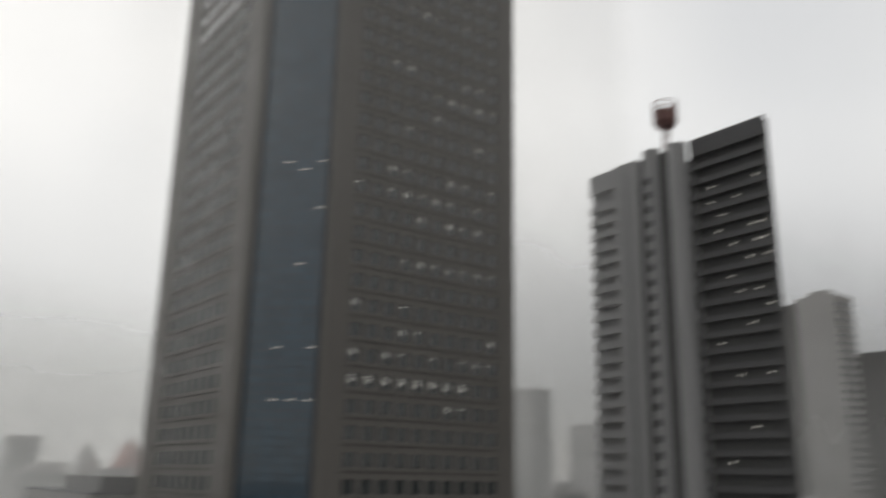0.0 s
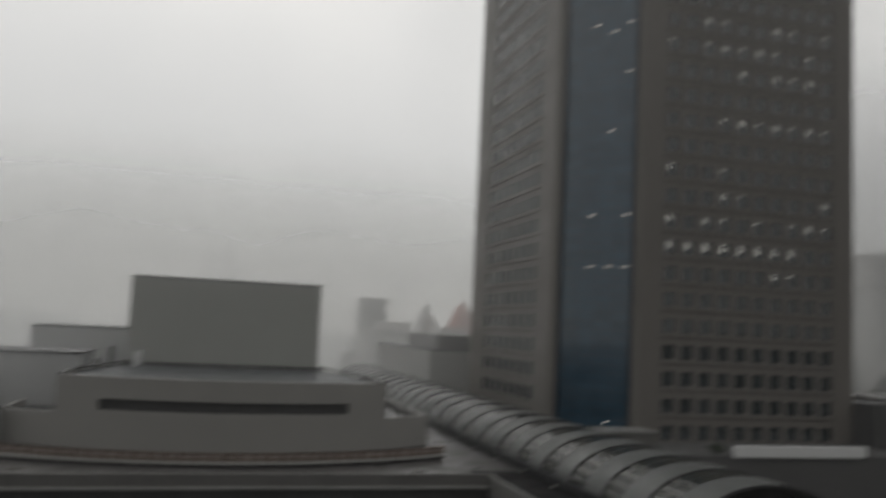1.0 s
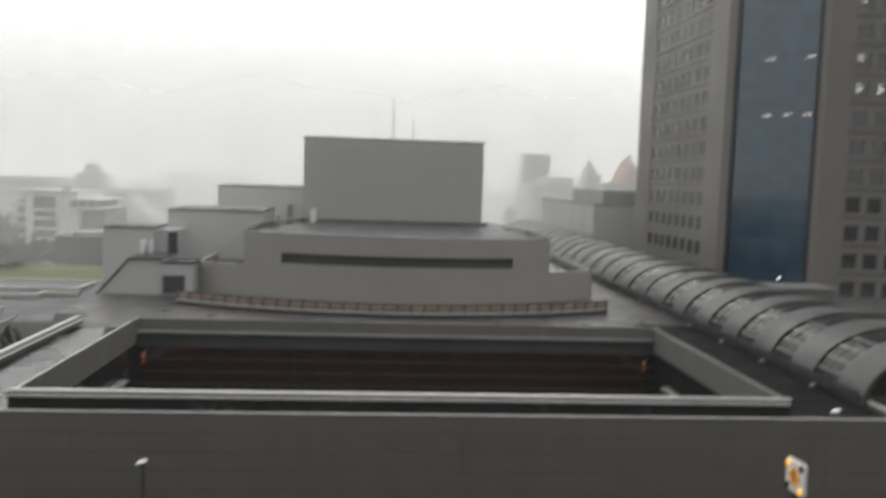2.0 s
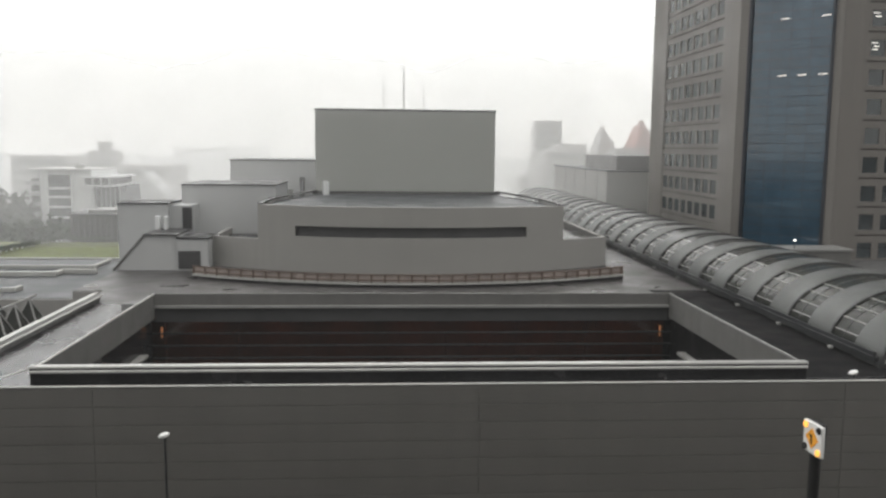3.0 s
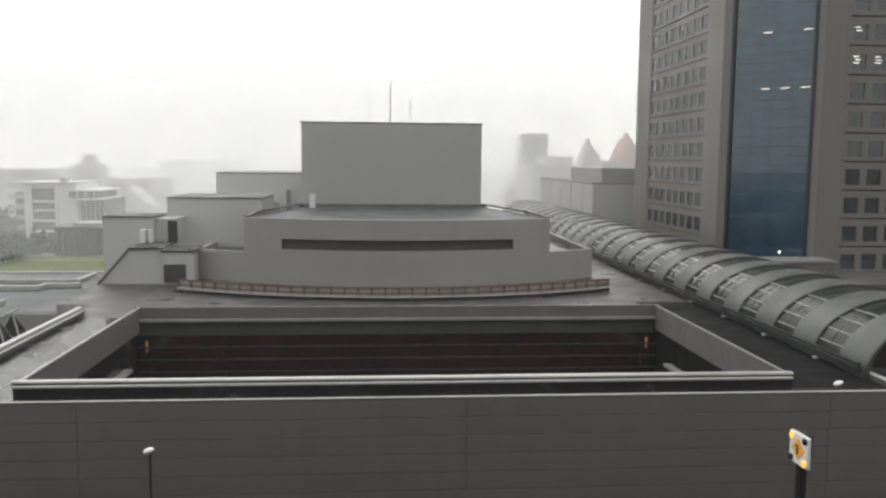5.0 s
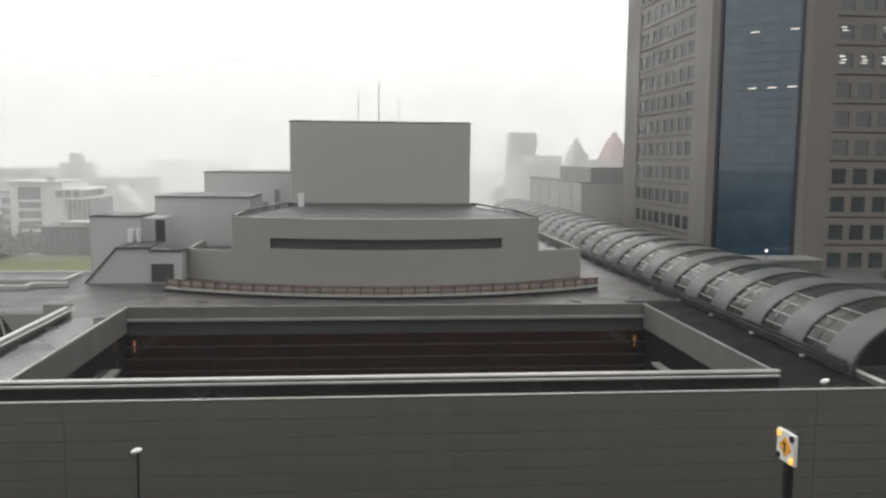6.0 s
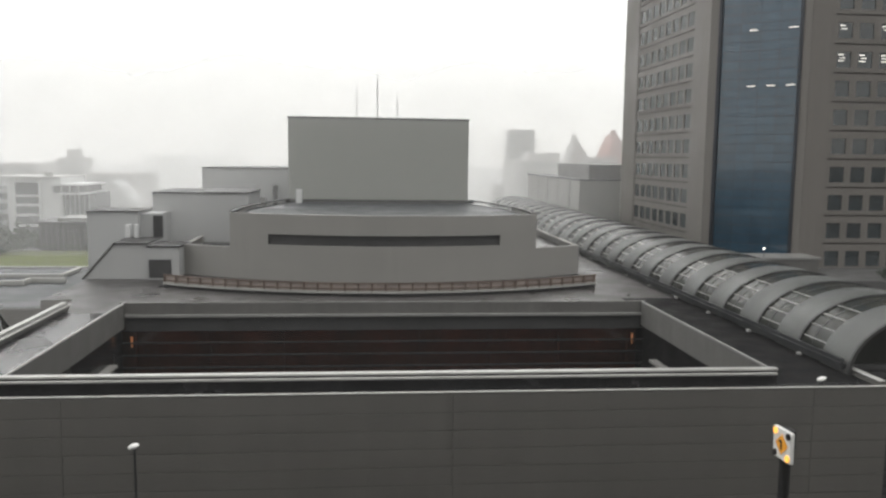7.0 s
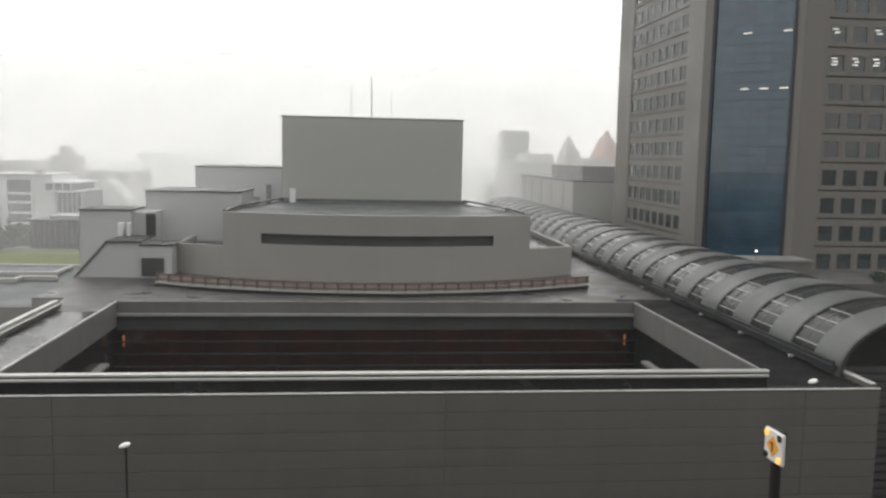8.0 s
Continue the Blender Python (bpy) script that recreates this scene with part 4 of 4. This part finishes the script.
boxpart("side_bay", (-75.6, -73.31, 181.4, 190, 0, 21.2), M_T2D, whitehouse)
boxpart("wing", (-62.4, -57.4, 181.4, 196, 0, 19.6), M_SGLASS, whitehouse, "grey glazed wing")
for k in range(6):
    boxpart("wing_mullion", (-62.3 + 0.96 * k, -62.2 + 0.96 * k, 181.25, 181.39, 0, 19.6), M_PALE, whitehouse)
boxpart("wing_post", (-62.79, -62.41, 180.2, 181.8, 0, 19.7), M_WHITE, whitehouse)
boxpart("wing_floor", (-64.4, -58.2, 178.9, 195, 19.62, 19.98), M_WHITE, whitehouse)
boxpart("wing_room", (-64.1, -58.7, 179.2, 194, 20.0, 21.45), M_LOUVRE, whitehouse, "dark glazed top room")
for k in range(4):
    boxpart("wing_room_post", (-64.05 + 1.7 * k, -63.8 + 1.7 * k, 179.05, 179.19, 20.0, 21.45), M_PALE, whitehouse)
boxpart("wing_roof", (-64.4, -57.9, 178.8, 195, 21.47, 21.78), M_WHITE, whitehouse)

# ---- city in the rain ----


def block(name, x, y, w, d, h, mat, label, top="flat", group="city blocks"):
    e = thing(name, (x, y, 0), label, "building", group)
    bm = bmesh.new()
    if top == "gable":
        v = [bm.verts.new(p) for p in ((x - w / 2, y - d / 2, 0), (x + w / 2, y - d / 2, 0), (x + w / 2, y + d / 2, 0), (x - w / 2, y + d / 2, 0),
                                       (x - w / 2, y - d / 2, h * 0.72), (x + w / 2, y - d / 2, h * 0.72), (x + w / 2, y + d / 2, h * 0.72), (x - w / 2, y + d / 2, h * 0.72),
                                       (x - w * 0.1, y - d / 2, h), (x - w * 0.1, y + d / 2, h))]
        for f in ((0, 1, 5, 8, 4), (2, 3, 7, 9, 6), (1, 2, 6, 5), (3, 0, 4, 7), (4, 8, 9, 7), (8, 5, 6, 9)):
            bm.faces.new([v[i] for i in f])
    else:
        box(bm, x - w / 2, x + w / 2, y - d / 2, y + d / 2, 0, h)
    part("wall", bm, mat, e)
    bm = bmesh.new()
    for k in range(int((h * (0.7 if top == "gable" else 1.0)) // 3.4)):
        z = 1.2 + 3.4 * k
        if z + 1.6 < h:
            box(bm, x - w * 0.44, x + w * 0.44, y - d / 2 - 0.08, y - d / 2 + 0.05, z, z + 1.5)
    if len(bm.verts):
        part("window_band", bm, M_WGLASS, e)
    if top == "gable":
        for fx, fh in ((-0.14, 1.04), (0.22, 0.9)):
            boxpart("chimney", (x + w * fx - 0.7, x + w * fx + 0.7, y - d * 0.3, y - d * 0.3 + 1.4, h * 0.7, h * fh), mat, e)
        for fx in (-0.26, 0.2):
            boxpart("dormer", (x + w * fx - 0.9, x + w * fx + 0.9, y - d * 0.5 - 0.4, y - d * 0.2, h * 0.66, h * 0.82), mat, e)
    if top == "house":
        boxpart("roof_house", (x - w * 0.25, x + w * 0.2, y - d * 0.2, y + d * 0.25, h, h + 3.0), mat, e)
    return e


def at(bearing, dist):
    return dist * math.sin(radians(bearing)), dist * math.cos(radians(bearing))


for bearing, dist, w, h, top, mat, label in (
        (10.55, 430, 13, 42.5, "flat", M_CITY, "pale tower block faint in the mist"),
        (14.4, 300, 9.5, 35.0, "gable", M_CITY, "gabled house block with a chimney in the mist"),
        (16.9, 290, 11, 36.6, "gable", M_CITY_RED, "red-roofed block in the mist"),
        (15.9, 262, 9, 29.0, "flat", M_CITY, "grey block beside the tower in the mist"),
        (12.2, 330, 26, 27.5, "house", M_CITY, "low grey city block in the mist"),
        (-18.3, 300, 8, 26.5, "house", M_CITY, "grey block with roof tank in the mist"),
        (-16.3, 320, 26, 21.5, "flat", M_CITY, "grey city block in the mist"),
        (-15.6, 260, 9, 20.5, "gable", M_PALE, "white gabled house in the mist"),
        (-11.0, 520, 46, 27.5, "flat", M_CITY, "long grey block faint in the mist"),
        (61.6, 400, 15, 108, "house", M_CITY, "tall grey tower in the mist"),
        (60.0, 410, 12, 107, "flat", M_CITY_D, "tall grey tower in the mist"),
        (64.6, 430, 24, 86, "flat", M_CITY_D, "tall grey tower in the mist"),
        (42.7, 480, 15, 77, "flat", M_CITY, "tall grey tower in the mist"),
        (46.8, 520, 18, 60, "flat", M_CITY, "tall grey tower in the mist"),
        (44.6, 330, 12, 24.5, "house", M_CITY, "grey block in the mist"),
        (45.6, 300, 10, 20.5, "flat", M_CITY, "grey block in the mist")):
    bx, by = at(bearing, dist)
    block("city_block", bx, by, w, w * 1.2, h, mat, label, top)
rnd = random.Random(11)
# blocks from 60 on stand out of view, coloured dark to dim window reflections
for i in range(90):
    bearing = rnd.uniform(-32, 70) if i < 60 else rnd.uniform(70, 328)
    dist = rnd.uniform(300, 900) if i < 60 else rnd.uniform(70, 420)
    bx, by = at(bearing, dist)
    if i >= 60 and abs(bx) < 30 and abs(by) < 30:
        continue
    h = rnd.uniform(12, 25) if i < 60 else rnd.uniform(14, 34)
    w = rnd.uniform(14, 34)
    block("city_block", bx, by, w, rnd.uniform(12, 26), h, (M_CITY if rnd.random() < 0.8 else M_WHITE) if i < 60 else M_CITY_D, "grey city block in the rain", "house" if rnd.random() < 0.4 else "flat")
# unseen block added to darken window reflections, with a slab under the viewpoint
home = thing("viewing_building", (0, -14, 0), "unseen office block added behind the viewpoint", "building")
boxpart("wall", (-40, 40, -30, -2.0, 0, 33), M_CONC_D, home)
boxpart("balcony", (-40, 40, -2.0, 0.7, 26.5, 26.75), M_CONC_D, home, "plain concrete balcony slab")

# ---- trees ----


def tree(x, y, z, h, r, seed, label, n=260):
    e = thing("tree", (x, y, z), label, "tree", "wet trees")
    q = random.Random(seed)
    bm = bmesh.new()
    tube(bm, (x, y, z), (x + 0.1, y, z + h * 0.55), h * 0.035, h * 0.02, 8)
    for k in range(6):
        a = k * 1.05 + q.random()
        tube(bm, (x, y, z + h * (0.3 + 0.05 * k)), (x + r * 0.7 * math.cos(a), y + r * 0.7 * math.sin(a), z + h * (0.55 + 0.06 * k)), h * 0.014, h * 0.006, 5)
    part("trunk", bm, M_BARK, e)
    bm = bmesh.new()
    for k in range(n):
        a, b, c = q.uniform(0, 2 * math.pi), q.uniform(-1, 1), q.random() ** 0.4
        lump = 0.75 + 0.3 * math.sin(3 * a + seed) * math.cos(2.2 * b + seed)
        p = Vector((x + r * c * lump * math.cos(a) * math.sqrt(1 - b * b), y + r * c * lump * math.sin(a) * math.sqrt(1 - b * b), z + h * 0.66 + h * 0.34 * b * c * lump))
        m = Matrix.Translation(p) @ Euler((q.uniform(0, 3), q.uniform(0, 3), q.uniform(0, 3))).to_matrix().to_4x4()
        s = r * q.uniform(0.07, 0.15)
        vs = [bm.verts.new(m @ Vector(v)) for v in ((-s, 0, 0), (0, -s * 0.5, s * 0.2), (s, 0, 0), (0, s * 0.5, s * 0.2))]
        bm.faces.new(vs)
        vs = [bm.verts.new(m @ Vector(v)) for v in ((0, -s, 0), (s * 0.4, 0, -s * 0.3), (0, s, 0.1), (-s * 0.4, 0, -s * 0.3))]
        bm.faces.new(vs)
    tagged(part("crown", bm, M_LEAF, e), kind="stuff")
    return e


for i, (bearing, dist, h, r) in enumerate(((-27.5, 190, 19, 6), (-25.0, 200, 20.5, 6), (-23.4, 195, 19.5, 5), (-26.2, 186, 18.5, 7), (-24.6, 190, 17.5, 6), (-29, 186, 19, 7), (-23.0, 196, 16.5, 6), (-27.6, 200, 20, 7), (-25.4, 205, 20.5, 7), (-21.6, 205, 17, 6), (-30, 195, 19, 7),
                                           (42.9, 230, 19.5, 6), (44.0, 240, 25, 6), (45.2, 245, 25, 6), (46.2, 250, 20, 6))):
    bx, by = at(bearing, dist)
    tree(bx, by, 0, h, r, i, "dark green leafy tree standing in the mist", 900)
tree(66.6, 99.5, 12.6, 2.6, 1.3, 31, "small dark clipped bush on the podium", 300)
for i in range(16):
    tree(-46.2 + 0.16 * i, 99.6 + 0.98 * i, 15.42, 1.0, 1.05, 50 + i, "low clipped hedge bush by the lawn", 150)
for i in range(9):
    tree(-42.6 + 1.05 * i, 113.2, 15.42, 0.9, 0.8, 80 + i, "low clipped hedge bush by the pavilion", 110)
for i in range(9):
    bx, by = at(-27.0 + 0.75 * i, 143 + 5 * (i % 2))
    tree(bx, by, 0, 17.6 - 0.12 * i + 0.5 * (i % 3), 5.0, 120 + i, "dense dark green tree below the garden roof", 900)

# ---- rain mist between the buildings ----
# haze put into thin sheets, brightened or dimmed by tone; the first lifts blacks
for j, (x0, y0, x1, y1, z1, density, tone, base) in enumerate((
        (-140, 39.3, 120, 39.6, 90, 0.017, 0.52, None), (-110, 92.5, -10, 93, 40, 0.10, 0.60, None), (-110, 107.6, 32, 107.8, 60, 0.16, 0.56, None),
        (-200, 156, 110, 165, 66, 0.17, 0.58, None), (-330, 240, 220, 240, 84, 0.36, 0.60, None), (-700, 420, 420, 420, 125, 0.70, 0.64, None),
        (112, 168, 620, 140, 105, 0.35, 0.34, None), (150, 232, 700, 205, 190, 0.5, 0.34, None),
        (20, 109.2, 135, 109.4, 125, 0.19, 0.60, 35))):      # the last: low cloud round the tower's upper floors
    bm = bmesh.new()
    n = 8
    wave = 4 if y0 > 150 else 0
    foot = 0.3 if base is None else base
    top = 60 + 0.85 * max(abs(y0), 0.6 * x1)
    lo = [bm.verts.new((x0 + (x1 - x0) * i / n, y0 + (y1 - y0) * i / n + wave * math.sin(i * 1.3 + j), foot)) for i in range(n + 1)]
    hi = [bm.verts.new((v.co.x, v.co.y + 0.4, top)) for v in lo]
    for i in range(n):
        bm.faces.new((lo[i], lo[i + 1], hi[i + 1], hi[i]))
    solo("rain_mist", bm, mist("rain_mist", density, x0, x1, z1, 12 if y0 < 150 else 28, tone, base), "pale drifting rain mist between the buildings", "mist", "stuff")

# ---- street lamp, road sign ----
for x, y, zt, label in ((-10.4, 38, 15.0, "white lamp head on a thin dark pole"), (25.5, 43.2, 16.3, "small white lamp on the parapet")):
    post = thing("lamp_post", (x, y, 0 if zt < 15.5 else 16.0), label, "lamp")
    bm = bmesh.new()
    tube(bm, (x, y, 0 if zt < 15.5 else 16.0), (x, y, zt), 0.055, n=8)
    part("pole", bm, M_STEEL, post)
    bm = bmesh.new()
    bmesh.ops.create_uvsphere(bm, u_segments=14, v_segments=8, radius=1.0, matrix=Matrix.Translation((x - 0.05, y, zt + 0.06)) @ Matrix.Rotation(-0.3, 4, 'Y') @ Matrix.Diagonal((0.27, 0.2, 0.13, 1)))
    part("lamp_head", bm, M_WHITE_LAMP, post, "white lamp head")

sign = thing("warning_sign", (16.25, 30, 0), "white board with amber lamps and lit diamond on black pole", "sign")
SM = Matrix.Translation((16.22, 30, 17.45)) @ Matrix.Rotation(radians(-86), 4, 'Z') @ Matrix.Scale(0.93, 4)


def sign_part(name, bm, mat, label="", bevel=0.0):
    bmesh.ops.transform(bm, matrix=SM, verts=list(bm.verts))
    return part(name, bm, mat, sign, label, bevel)


bm = bmesh.new()
box(bm, -0.66, 0.66, 0, 0.16, -0.66, 0.66)
sign_part("board", bm, M_SIGN, bevel=0.025)
bm = bmesh.new()
prism(bm, [(0, -0.44), (0.44, 0), (0, 0.44), (-0.44, 0)], 0.0, 0.03)
bmesh.ops.rotate(bm, matrix=Matrix.Rotation(radians(90), 3, 'X'), verts=list(bm.verts))
sign_part("diamond", bm, M_SIGNY, "lit amber diamond panel")
bm = bmesh.new()
box(bm, -0.05, 0.05, -0.045, -0.032, -0.22, 0.12)
box(bm, -0.17, 0.05, -0.045, -0.032, 0.08, 0.17)
sign_part("arrow", bm, M_BLACK, "black bent arrow mark")
for sx, sz, m in ((-0.47, 0.47, M_AMBER), (0.47, -0.47, M_AMBER), (0.47, 0.47, M_BLACK), (-0.47, -0.47, M_BLACK)):
    bm = bmesh.new()
    tube(bm, (sx, 0.02, sz), (sx, -0.06, sz), 0.14, n=14)
    sign_part("lamp", bm, m, "amber lamp" if m is M_AMBER else "unlit lamp")
bm = bmesh.new()
tube(bm, (16.5, 30.2, 0), (16.5, 30.2, 17.0), 0.21, n=14)
part("pole", bm, M_BLACK, sign)
boxpart("control_box", (16.42, 16.78, 29.95, 30.6, 17.05, 18.0), M_BLACK, sign, "dark lamp control box", bevel=0.03)
